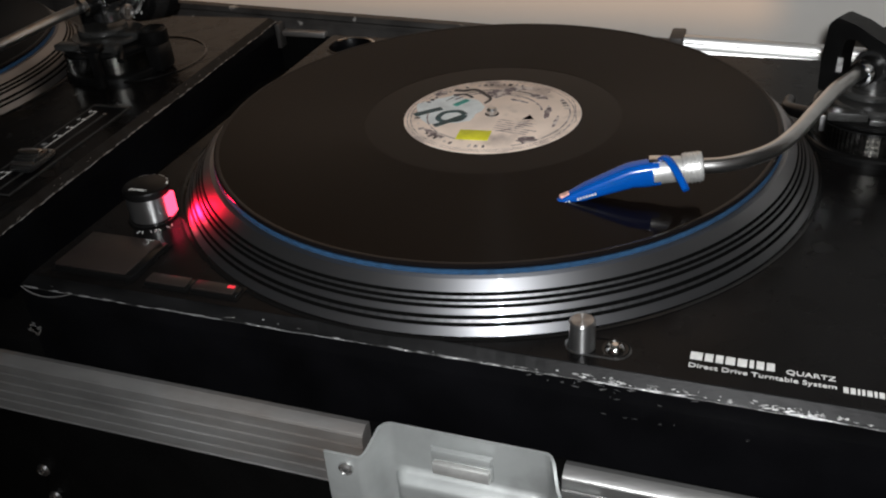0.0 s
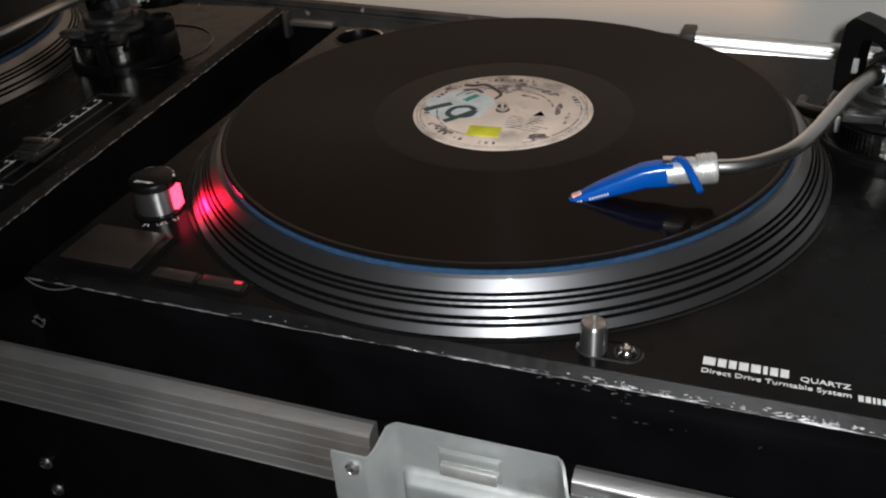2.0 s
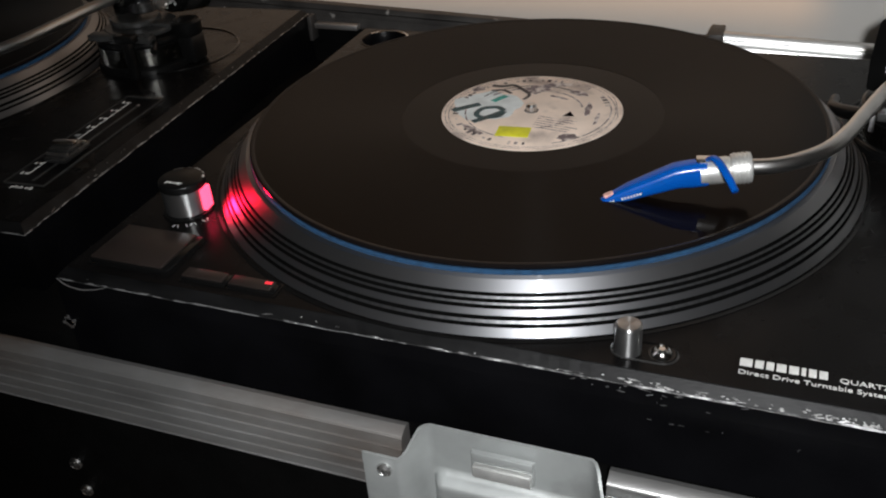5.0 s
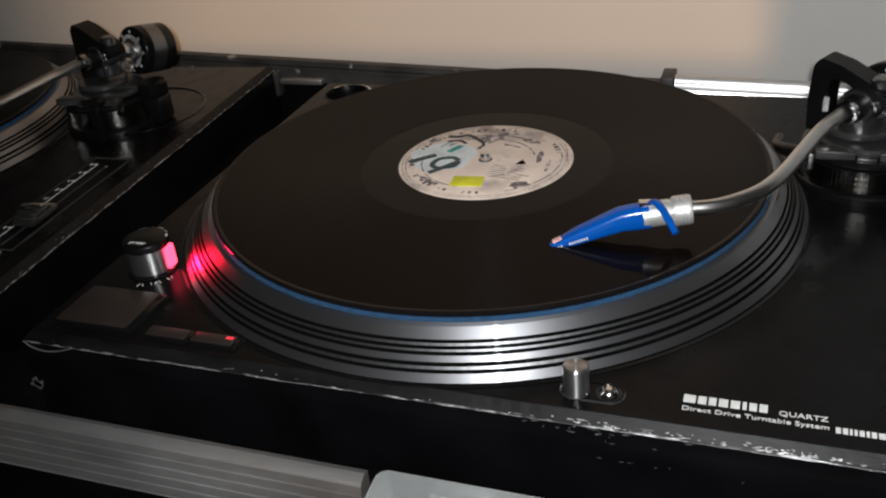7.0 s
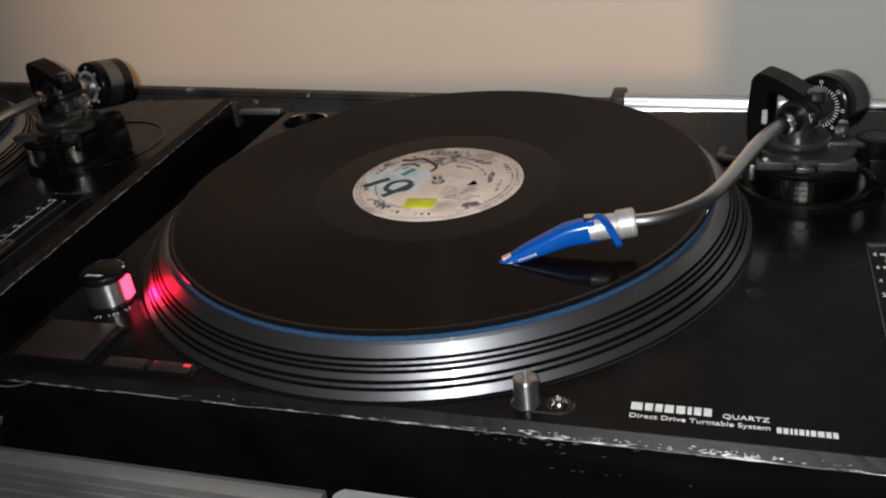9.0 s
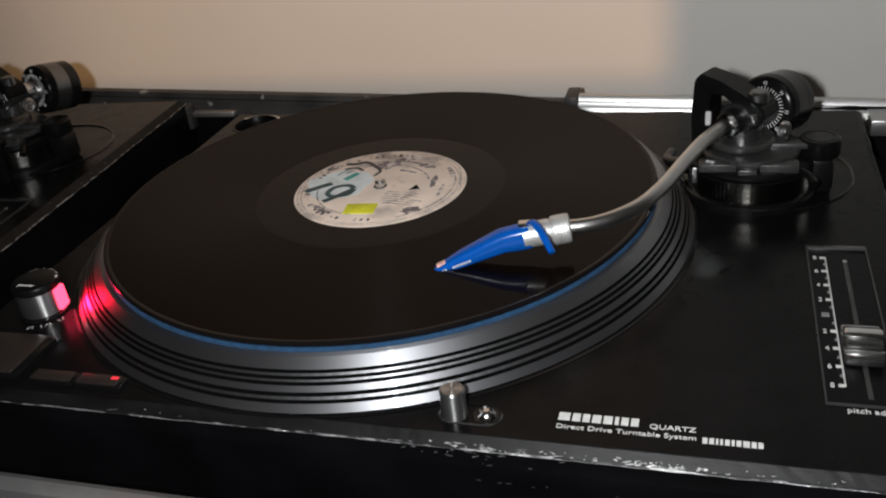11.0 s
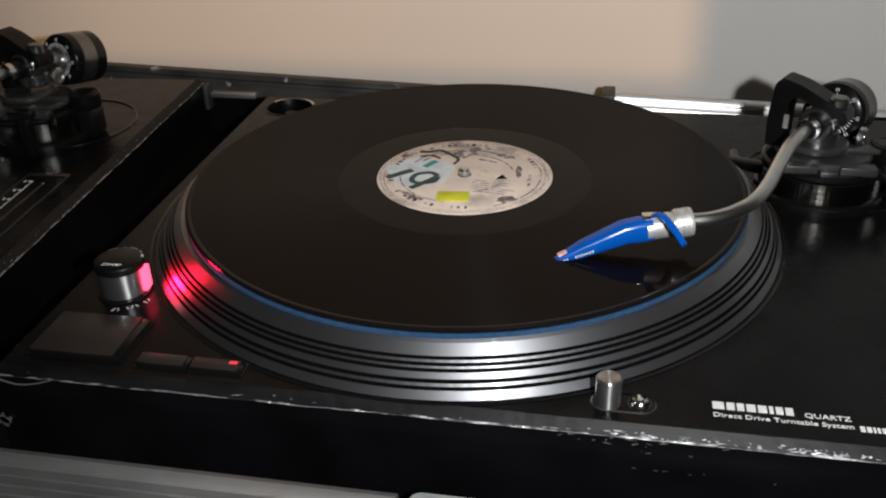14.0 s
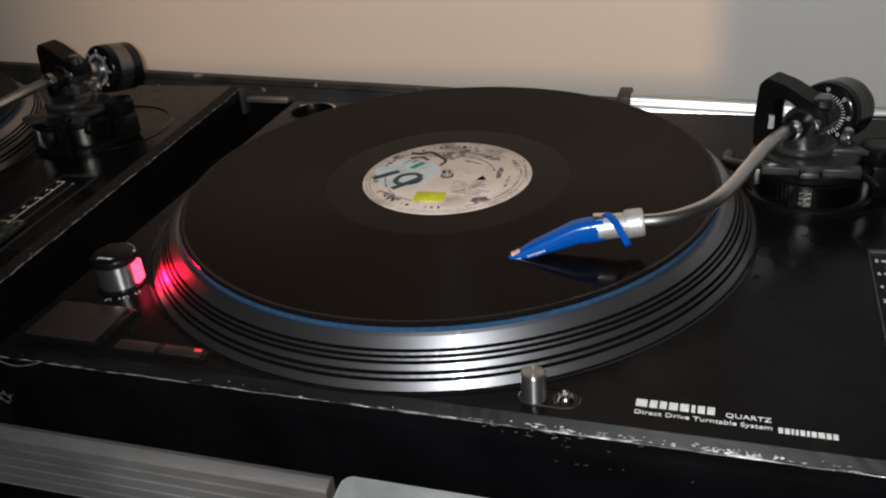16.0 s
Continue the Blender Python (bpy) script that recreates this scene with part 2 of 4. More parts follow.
def sweep(points, sizes, seg=16, square=0.0):
    """A tube along the points; sizes: (half width, half height) or radius at each end or point. square: 0 round to 1 boxy."""
    bm = bmesh.new()
    n = len(points)
    rings = []
    for i, p in enumerate(points):
        d = (points[min(i + 1, n - 1)] - points[max(i - 1, 0)]).normalized()
        side = d.cross(Vector((0, 0, 1)))
        side = side.normalized() if side.length > 1e-4 else Vector((1, 0, 0))
        up = side.cross(d)
        f = i / (n - 1) * (len(sizes) - 1)
        a, b = sizes[int(f)], sizes[min(int(f) + 1, len(sizes) - 1)]
        a, b = [(s, s) if not isinstance(s, tuple) else s for s in (a, b)]
        t = f - int(f)
        w, h = a[0] + (b[0] - a[0]) * t, a[1] + (b[1] - a[1]) * t
        ring = []
        for k in range(seg):
            an = 2 * math.pi * k / seg
            c, s = math.cos(an), math.sin(an)
            e = 1 - 0.6 * square
            ring.append(bm.verts.new(p + side * w * math.copysign(abs(c) ** e, c) + up * h * math.copysign(abs(s) ** e, s)))
        rings.append(ring)
    for a, b in zip(rings, rings[1:]):
        for k in range(seg):
            bm.faces.new((a[k], a[(k + 1) % seg], b[(k + 1) % seg], b[k]))
    bm.faces.new(rings[0])
    bm.faces.new(rings[-1][::-1])
    return bm


def ribbon(points, width, z, thick=0.0002, taper=1.0):
    """A flat drawn stroke of that width along plan points."""
    pts = spline([(*p, z) for p in points], 8)
    bm = bmesh.new()
    last = None
    n = len(pts)
    for i, p in enumerate(pts):
        d = (pts[min(i + 1, n - 1)] - pts[max(i - 1, 0)]).normalized()
        s = Vector((-d.y, d.x, 0)) * width / 2 * (1 + (taper - 1) * i / (n - 1))
        cur = [bm.verts.new(p + s), bm.verts.new(p - s), bm.verts.new(p - s + Vector((0, 0, thick))), bm.verts.new(p + s + Vector((0, 0, thick)))]
        if last:
            for k in range(4):
                bm.faces.new((last[k], last[(k + 1) % 4], cur[(k + 1) % 4], cur[k]))
        else:
            bm.faces.new(cur)
        last = cur
    bm.faces.new(last)
    return bm


def blob(cx, cy, rx, ry, z, turn=0.0, rough=0.25, seed=0, thick=0.0002, seg=28):
    """A flat patch with an uneven outline."""
    bm = bmesh.new()
    rnd = random.Random(seed)
    k1, k2, k3 = [rnd.uniform(0, 6.28) for _ in range(3)]
    ca, sa = math.cos(radians(turn)), math.sin(radians(turn))
    top, low = [], []
    for i in range(seg):
        a = 2 * math.pi * i / seg
        r = 1 + rough * (0.5 * math.sin(2 * a + k1) + 0.3 * math.sin(5 * a + k2) + 0.2 * math.sin(9 * a + k3))
        px, py = rx * r * math.cos(a), ry * r * math.sin(a)
        v = (cx + px * ca - py * sa, cy + px * sa + py * ca)
        top.append(bm.verts.new((*v, z + thick)))
        low.append(bm.verts.new((*v, z)))
    bm.faces.new(top)
    for i in range(seg):
        bm.faces.new((low[i], low[(i + 1) % seg], top[(i + 1) % seg], top[i]))
    return bm


def lettering(text, x0, x1, y0, y1, z, thick=0.0002, turn=0.0):
    """The text as a mesh, filling the rectangle."""
    cu = bpy.data.curves.new("letters", "FONT")
    cu.body, cu.size, cu.resolution_u = text, 1.0, 3
    ob = new("letters", cu)
    bpy.context.view_layer.update()
    me = bpy.data.meshes.new_from_object(ob.evaluated_get(bpy.context.evaluated_depsgraph_get()))
    bpy.data.objects.remove(ob)
    bm = bmesh.new()
    bm.from_mesh(me)
    bpy.data.meshes.remove(me)
    xs, ys = [v.co.x for v in bm.verts], [v.co.y for v in bm.verts]
    for v in bm.verts:
        v.co = (x0 + (v.co.x - min(xs)) / (max(xs) - min(xs)) * (x1 - x0), y0 + (v.co.y - min(ys)) / (max(ys) - min(ys)) * (y1 - y0), 0)
    lo = bm.verts[:]
    ext = bmesh.ops.extrude_face_region(bm, geom=bm.faces[:])
    for v in ext["geom"]:
        if isinstance(v, bmesh.types.BMVert):
            v.co.z += thick
    for v in bm.verts:
        v.co.z += z
    return bm


# ---------------------------------------------------------------- the room
def slab(name, x0, x1, y0, y1, z0, z1, mat):
    ob = finish(name, box(x0, x1, y0, y1, z0, z1), mat, smooth=0)
    return tagged(ob, kind="structure")


slab("floor", -3.0, 3.0, -6.0, WALL_Y + 0.1, -0.1, 0.0, CARPET)
slab("ceiling", -3.0, 3.0, -6.0, WALL_Y + 0.1, 2.5, 2.6, WALLPAINT)
slab("wall_north", -3.0, 3.0, WALL_Y, WALL_Y + 0.1, 0.0, 2.5, WALLPAINT)
slab("wall_west", -3.1, -3.0, -6.0, WALL_Y, 0.0, 2.5, WALLPAINT)
slab("wall_east", 3.0, 3.1, -6.0, WALL_Y, 0.0, 2.5, WALLPAINT)
slab("wall_hall_end", -3.0, 3.0, -6.1, -6.0, 0.0, 2.5, WALLPAINT)
# unseen screens behind, added to keep the warm light off the decks
slab("wall_south", 0.444, 3.0, -1.3, -1.2, 0.0, 2.5, WALLPAINT)
slab("wall_south_low", -3.0, 0.4435, -1.3, -1.2, 0.0, 1.832, WALLPAINT)
slab("wall_south_high", -3.0, 0.4435, -1.3, -1.2, 2.06, 2.5, WALLPAINT)

# the table that carries the case
table = empty("table", pose(-0.25, 0.0, 0.0), "plain dark wooden table under the flight case", "table")
part("tabletop", box(-0.85, 0.75, -0.25, 0.27, Z0 - 0.215, Z0 - 0.185, 0.003), TABLE, table)
for lx in (-0.78, 0.68):
    for ly in (-0.2, 0.2):
        part("leg", box(lx - 0.03, lx + 0.03, ly - 0.03, ly + 0.03, 0.0, Z0 - 0.215, 0.003), TABLE, table)


# ---------------------------------------------------------------- the flight case
case = empty("flight_case", pose(0, 0, Z0), "open black flight case with worn aluminium edging, holding two turntables", "flight case")
CX0, CX1 = -0.86, 0.325
FY = -0.2045   # face of the front edging
part("base_panel", box(CX0, CX1, FY + 0.004, 0.205, -0.185, -0.178), LAMINATE, case)
for x0, x1, z1 in ((CX0, -0.002, -0.046), (-0.0018, 0.0908, -0.100), (0.091, CX1, -0.046)):
    part("front_panel", box(x0, x1, FY + 0.002, FY + 0.0105, -0.178, z1), LAMINATE, case)
part("rear_panel", box(CX0, CX1, 0.202, 0.211, -0.178, -0.012), LAMINATE, case)
part("side_panel", box(CX0, CX0 + 0.009, FY + 0.0105, 0.202, -0.178, -0.02), LAMINATE, case)
part("side_panel", box(CX1 - 0.009, CX1, FY + 0.0105, 0.202, -0.178, -0.02), LAMINATE, case)
part("deck_shelf", box(CX0 + 0.009, CX1 - 0.009, FY + 0.0105, 0.202, -0.092, -0.084), LAMINATE, case)


def edging(x0, x1, ribs=True):
    """Angle extrusion with a rounded nose and a ribbed face, along x."""
    z, y = -0.0284, FY + 0.0036
    prof = [(FY + 0.0115, -0.0264), (FY + 0.0088, -0.0256), (FY + 0.0080, -0.0258), (FY + 0.0046, -0.0272), (FY + 0.0040, -0.0277), (FY + 0.0042, -0.0281), (y, z)]
    for k in range(5):
        prof += [(y - 0.0006, z - 0.0040), (y, z - 0.0042), (y, z - 0.0046), (y - 0.0010, z - 0.0048)]
        y -= 0.0008
        z -= 0.0048
    prof += [(FY + 0.0016, z - 0.0006), (FY + 0.0115, z - 0.0006)]
    bm = bmesh.new()
    a = [bm.verts.new((x0, y, z)) for y, z in prof]
    b = [bm.verts.new((x1, y, z)) for y, z in prof]
    for i in range(len(prof)):
        j = (i + 1) % len(prof)
        bm.faces.new((a[i], a[j], b[j], b[i]))
    bm.faces.new(a)
    bm.faces.new(b[::-1])
    return bm


part("front_edging", edging(CX0, 0.0045), ALU, case, "scratched ribbed aluminium edging", smooth=20)
part("front_edging", edging(0.0848, CX1), LIP, case, "bright ribbed aluminium edging", smooth=20)
# the recessed catch dish
def dish_mesh():
    bm = bmesh.new()
    x0, x1, z0, z1 = -0.0105, 0.0985, -0.105, -0.0250
    nx, nz = 72, 54
    rx0, rx1, rz0 = 0.0045, 0.0862, -0.098
    grid = []
    for j in range(nz + 1):
        row = []
        for i in range(nx + 1):
            x, z = x0 + (x1 - x0) * i / nx, z0 + (z1 - z0) * j / nz
            inside = min(x - rx0, rx1 - x, z - rz0) / 0.009
            t = max(0.0, min(1.0, inside))
            t = t * t * (3 - 2 * t)
            y = FY - 0.0022 + 0.0132 * t
            if z < -0.047 and t > 0.5:                  # the raised latch body
                u = min(1.0, (-0.047 - z) / 0.004) * min(1.0, max(0.0, (inside - 1.0) / 0.5))
                y -= 0.0065 * u * u * (3 - 2 * u)
            row.append((x, y, z, t))
        grid.append(row)
    # the shoulders fall away to the flange beside the dish
    verts = []
    for row in grid:
        out = []
        for x, y, z, t in row:
            cut = -0.0325 - 0.0012 * (1 - t)
            lim = cut + (z1 - cut) * min(1.0, t * 1.35) ** 1.6
            out.append(bm.verts.new((x, y, min(z, lim))))
        verts.append(out)
    for j in range(nz):
        for i in range(nx):
            bm.faces.new((verts[j][i], verts[j][i + 1], verts[j + 1][i + 1], verts[j + 1][i]))
    bmesh.ops.remove_doubles(bm, verts=bm.verts, dist=1e-5)
    bmesh.ops.dissolve_degenerate(bm, dist=1e-6, edges=bm.edges)
    bmesh.ops.recalc_face_normals(bm, faces=bm.faces)
    bmesh.ops.solidify(bm, geom=bm.faces[:], thickness=0.0012)
    return bm


dish = part("catch_dish", dish_mesh(), ZINC, case, "pressed galvanised steel catch dish", smooth=60)
part("hook_slot", box(0.0312, 0.0566, FY + 0.0085, FY + 0.0096, -0.0430, -0.0306, 0.0003), ZINC, dish, "shallow hook plate")
part("hook_tab", box(0.0318, 0.0562, FY + 0.0070, FY + 0.0090, -0.0352, -0.0306, 0.0006), ZINC, dish)
part("hook_tab", box(0.0322, 0.0558, FY + 0.0056, FY + 0.0088, -0.0424, -0.0366, 0.0008), COLLAR, dish, "scratched bright hook tab")


def rivet_head(r=0.0032):
    turn = pose(0, 0, 0, 90)
    return lathe([(0, 0.0018), (r * 0.28, 0.0018), (r * 0.32, 0.0010), (r * 0.42, 0.0011), (r * 0.62, 0.0019), (r * 0.9, 0.0012), (r, 0.0), (0, 0.0)], 24, m=turn)


rv = part("rivet", rivet_head(0.0034), BRIGHT, dish)
rv.location = (-0.0012, FY - 0.0022, -0.0402)
for sx, sz in ((-0.1752, -0.0935), (-0.1746, -0.1120), (-0.42, -0.0905), (-0.414, -0.1055), (0.23, -0.0905), (0.236, -0.1055)):
    sc = part("screw", rivet_head(0.0036), SATIN, case, "round steel screw head")
    sc.location = (sx, FY + 0.002, sz)


def rear_edging(x0, x1, slope, drop=0.0, back=0.2120):
    """Rear edging: a two-step strip whose top falls a little along x."""
    prof = [(0.199, -0.016), (0.199, -0.0125), (0.2012, -0.0082), (0.2018, -0.0084), (0.2020, -0.0064), (0.2026, -0.0047), (0.2036, -0.0046), (0.2030, -0.0037), (0.2036, -0.0018), (0.2050, -0.0002), (0.2065, 0.0), (back, 0.0), (back, -0.016)]
    bm = bmesh.new()
    a = [bm.verts.new((x0, y, z + drop - slope * (x0 - 0.09))) for y, z in prof]
    b = [bm.verts.new((x1, y, z + drop - slope * (x1 - 0.09))) for y, z in prof]
    for i in range(len(prof)):
        j = (i + 1) % len(prof)
        bm.faces.new((a[i], a[j], b[j], b[i]))
    bm.faces.new(a)
    bm.faces.new(b[::-1])
    return bm


part("rear_edging", rear_edging(CX0, 0.0690, 0.034, -0.0072), DULL, case, "dull oxidised rear edging")
part("rear_edging", rear_edging(0.0790, CX1, 0.030, -0.0024, 0.2092), RAIL, case, "bright aluminium rear edging")
part("edging_end", box(0.0692, 0.0788, 0.1985, 0.221, -0.016, -0.0014, 0.0012), DULL, case)
part("gap_ledge", box(-0.236, -0.198, 0.1915, 0.1985, -0.0125, -0.0080, 0.001), ALU, case, "bent bright metal ledge between the decks")
part("gap_ledge", box(-0.2405, -0.2365, 0.1885, 0.1985, -0.022, -0.0020, 0.001), DULL, case)
part("side_edging", box(CX1 - 0.0100, CX1 + 0.002, FY + 0.0115, 0.199, -0.030, -0.018, 0.001), ALU, case)
part("corner_fitting", joined(box(0.300, 0.322, 0.172, 0.1985, -0.030, -0.0125, 0.002), lathe([(0, 0.010), (0.006, 0.0088), (0.010, 0.005), (0.0118, 0.0), (0.0118, -0.012), (0, -0.012)], 28, 0.306, 0.182, m=pose(0, 0, -0.006))), DULL, case, "rounded dull metal ball corner")
part("corner_strip", box(0.2715, 0.2960, 0.176, 0.1985, -0.022, -0.0115, 0.001), LIP, case)
# black foam that fills the gaps round the decks
part("foam_strip", box(CX0 + 0.010, CX1 - 0.0105, FY + 0.012, -0.1780, -0.084, -0.040, 0.002), RUBBER, case)
part("foam_strip", box(-0.238, -0.184, -0.176, 0.183, -0.084, -0.035, 0.002), RUBBER, case)
part("foam_strip", box(0.272, 0.314, -0.182, 0.163, -0.084, -0.030, 0.002), RUBBER, case)


# ---------------------------------------------------------------- the turntables
PX0, PX1, PY0, PY1 = -0.1810, 0.2640, -0.1722, 0.1700
PIVOT = (0.1900, 0.0515)
PLATTER_R = 0.1676


def plate_top(hole):
    """Top face of the plate with a round hole in it."""
    bm = bmesh.new()
    inset = 0.0042
    loops = [[(PX0 + inset, PY0 + inset), (PX1 - inset, PY0 + inset), (PX1 - inset, PY1 - inset), (PX0 + inset, PY1 - inset)],
             [(hole[0] + hole[2] * math.cos(2 * math.pi * k / 48), hole[1] + hole[2] * math.sin(2 * math.pi * k / 48)) for k in range(48)]]
    edges = []
    for lp in loops:
        vs = [bm.verts.new((x, y, 0)) for x, y in lp]
        edges += [bm.edges.new((vs[i], vs[(i + 1) % len(vs)])) for i in range(len(vs))]
    bmesh.ops.triangle_fill(bm, use_beauty=True, use_dissolve=False, edges=edges)
    return bm


def frame_ring(rects):
    """Walls between stacked rectangles (inset, height)."""
    bm = bmesh.new()
    loops = []
    for d, z in rects:
        loops.append([bm.verts.new(p) for p in ((PX0 + d, PY0 + d, z), (PX1 - d, PY0 + d, z), (PX1 - d, PY1 - d, z), (PX0 + d, PY1 - d, z))])
    for a, b in zip(loops, loops[1:]):
        for k in range(4):
            bm.faces.new((a[k], a[(k + 1) % 4], b[(k + 1) % 4], b[k]))
    return bm


def chipped(bm, seed, deep=1.0):
    """Breaks up a long edge strip so that its rim is uneven."""
    bmesh.ops.subdivide_edges(bm, edges=[e for e in bm.edges if e.calc_length() > 0.1], cuts=110)
    for v in bm.verts:
        n = noise.noise(Vector((v.co.x * 190 + seed, v.co.y * 190, v.co.z * 300)))
        m = noise.noise(Vector((v.co.x * 45, v.co.y * 45 + seed, 0)))
        v.co.z -= (max(0.0, n) * 0.0009 + max(0.0, m - 0.1) * 0.0008) * deep
        if v.co.y < -0.15:
            v.co.y += n * 0.0005 * deep
    return bm


def bars(x0, x1, y0, y1, z, widths, gap=0.16, thick=0.0002):
    """Plain blocks in a row, in place of a mark."""
    total = sum(widths) + gap * (len(widths) - 1)
    x, bms = x0, []
    for w in widths:
        wx = (x1 - x0) * w / total
        bms.append(box(x, x + wx, y0, y1, z, z + thick))
        x += wx + (x1 - x0) * gap / total
    return bms


def stadium_ring(cx, cy, half, r, w, z, seg=14, h=0.0004):
    bm = bmesh.new()
    out, inn = [], []
    for side in (1, -1):
        for k in range(seg + 1):
            a = math.pi * k / seg - math.pi / 2 + (math.pi if side < 0 else 0)
            c, s = math.cos(a), math.sin(a)
            out.append(bm.verts.new((cx + side * half + (r + w) * c, cy + (r + w) * s, z)))
            inn.append(bm.verts.new((cx + side * half + r * c, cy + r * s, z + h)))
    n = len(out)
    for i in range(n):
        bm.faces.new((out[i], out[(i + 1) % n], inn[(i + 1) % n], inn[i]))
    return bm


def gear_ring(r, z0, z1, x, y, teeth=90, depth=0.0008, rows=4):
    """A knurled ring: rows of small teeth."""
    bms = [lathe([(r - 0.004, z0), (r - depth, z0), (r - depth, z1), (r - 0.004, z1)], 64, x, y, closed=True)]
    bm = bms[0]
    step = (z1 - z0) / rows
    for j in range(rows):
        za, zb = z0 + step * (j + 0.14), z0 + step * (j + 0.86)
        for k in range(teeth):
            a = 2 * math.pi * k / teeth
            da = math.pi / teeth * 0.62
            q = []
            for aa, rr in ((a - da, r - depth), (a - da * 0.5, r), (a + da * 0.5, r), (a + da, r - depth)):
                q.append((x + rr * math.cos(aa), y + rr * math.sin(aa)))
            lo = [bm.verts.new((*p, za)) for p in q]
            hi = [bm.verts.new((*p, zb)) for p in q]
            for i in range(3):
                bm.faces.new((lo[i], lo[i + 1], hi[i + 1], hi[i]))
            bm.faces.new(lo[::-1])
            bm.faces.new(hi)
    return bm


def platter_point(s):
    """Place on the platter's sloping rim: 0 at its upper edge, 1 at its lower edge."""
    bulge = 0.0012 * math.sin(math.pi * s)
    return 0.1520 + (PLATTER_R - 0.1520) * s + bulge * 0.6, 0.0174 + (0.0008 - 0.0174) * s + bulge * 0.8


def strobe_row(s0, s1, count, seg=4):
    """A row of small raised dots round the platter's rim."""
    bm = bmesh.new()
    (r0, z0), (r1, z1) = platter_point(s0), platter_point(s1)
    rm, zm = (r0 + r1) / 2, (z0 + z1) / 2
    nx, nz = (z0 - z1), (r1 - r0)
    ln = math.hypot(nx, nz)
    nx, nz = nx / ln, nz / ln
    for k in range(count):
        a, da = 2 * math.pi * k / count, math.pi / count * 0.72
        base = []
        for aa, (r, z) in ((a - da, (r0, z0)), (a + da, (r0, z0)), (a + da, (r1, z1)), (a - da, (r1, z1))):
            base.append(bm.verts.new((r * math.cos(aa), r * math.sin(aa), z)))
        top = []
        for aa, t in ((a - da * 0.6, 0.25), (a + da * 0.6, 0.25), (a + da * 0.6, 0.75), (a - da * 0.6, 0.75)):
            r, z = r0 + (r1 - r0) * t + nx * 0.00004, z0 + (z1 - z0) * t + nz * 0.00004
            top.append(bm.verts.new((r * math.cos(aa), r * math.sin(aa), z)))
        bm.faces.new(top)
        for i in range(4):
            bm.faces.new((base[i], base[(i + 1) % 4], top[(i + 1) % 4], top[i]))
    return bm


def rim_band(s0, s1, sink=0.0, steps=3, seg=192):
    (ra, za), (rb, zb) = platter_point(0), platter_point(1)
    nx, nz = (za - zb), (rb - ra)
    ln = math.hypot(nx, nz)
    pr = []
    for i in range(steps + 1):
        r, z = platter_point(s0 + (s1 - s0) * i / steps)
        pr.append((r - nx / ln * sink, z - nz / ln * sink))
    return lathe(pr, seg)


def chips(seed, front):
    """Bare metal spots along the chamfered edge, thickest along the front's middle."""
    rnd = random.Random(seed)
    bms = []
    for k in range(135 if front else 22):
        if front and k < 118:
            heap = rnd.random()
            x = rnd.gauss(0.100, 0.018) if heap < 0.34 else rnd.gauss(0.158, 0.022) if heap < 0.78 else rnd.uniform(PX0 + 0.01, PX1 - 0.01)
            if not PX0 + 0.008 < x < PX1 - 0.008:
                continue
            u = rnd.uniform(0.1, 1.0) ** 0.22
            place = Matrix.Translation((x, PY0 + 0.0042 - 0.0041 * u, -0.0036 * u + 0.0001)) @ pose(0, 0, 0, 45)
            big = 0.46 if heap < 0.78 else 0.36
            if heap < 0.14:          # scars just below the edge
                place = Matrix.Translation((x, PY0 - 0.0004, -0.0048 - rnd.random() ** 2 * 0.0060)) @ pose(0, 0, 0, 86)
            elif 0.78 < heap < 0.86:      # a scratch on the front
                x = rnd.uniform(0.090, 0.150)
                place = Matrix.Translation((x, PY0 - 0.0006, -0.0185 + rnd.gauss(0, 0.0004) - 0.012 * (x - 0.09))) @ pose(0, 0, 0, 90)
                big = 0.28
        else:
            u = rnd.uniform(0.1, 1.0)
            right = rnd.random() < (0.2 if front else 0.9)
            x, tilt = (PX1 - 0.0042 + 0.0041 * u, 45) if right else (PX0 + 0.0042 - 0.0041 * u, -45)
            place = Matrix.Translation((x, rnd.uniform(PY0 + 0.01, PY1 - 0.02), -0.0036 * u + 0.0001)) @ pose(0, 0, 0, 0, tilt, 0) @ pose(0, 0, 0, 0, 0, 90)
            big = 0.3
        b = blob(0, 0, rnd.uniform(0.0005, 0.0026) * big * rnd.choice((0.7, 1.0, 1.3, 2.2)), rnd.uniform(0.0003, 0.0009) * big, 0.0, rnd.uniform(-12, 12), 0.7, k, 0.0002, 9)
        bmesh.ops.transform(b, matrix=place @ pose(0, 0, 0, rnd.uniform(-16, 16), rnd.uniform(-10, 10), 0), verts=b.verts)
        bms.append(b)
    return joined(*bms)


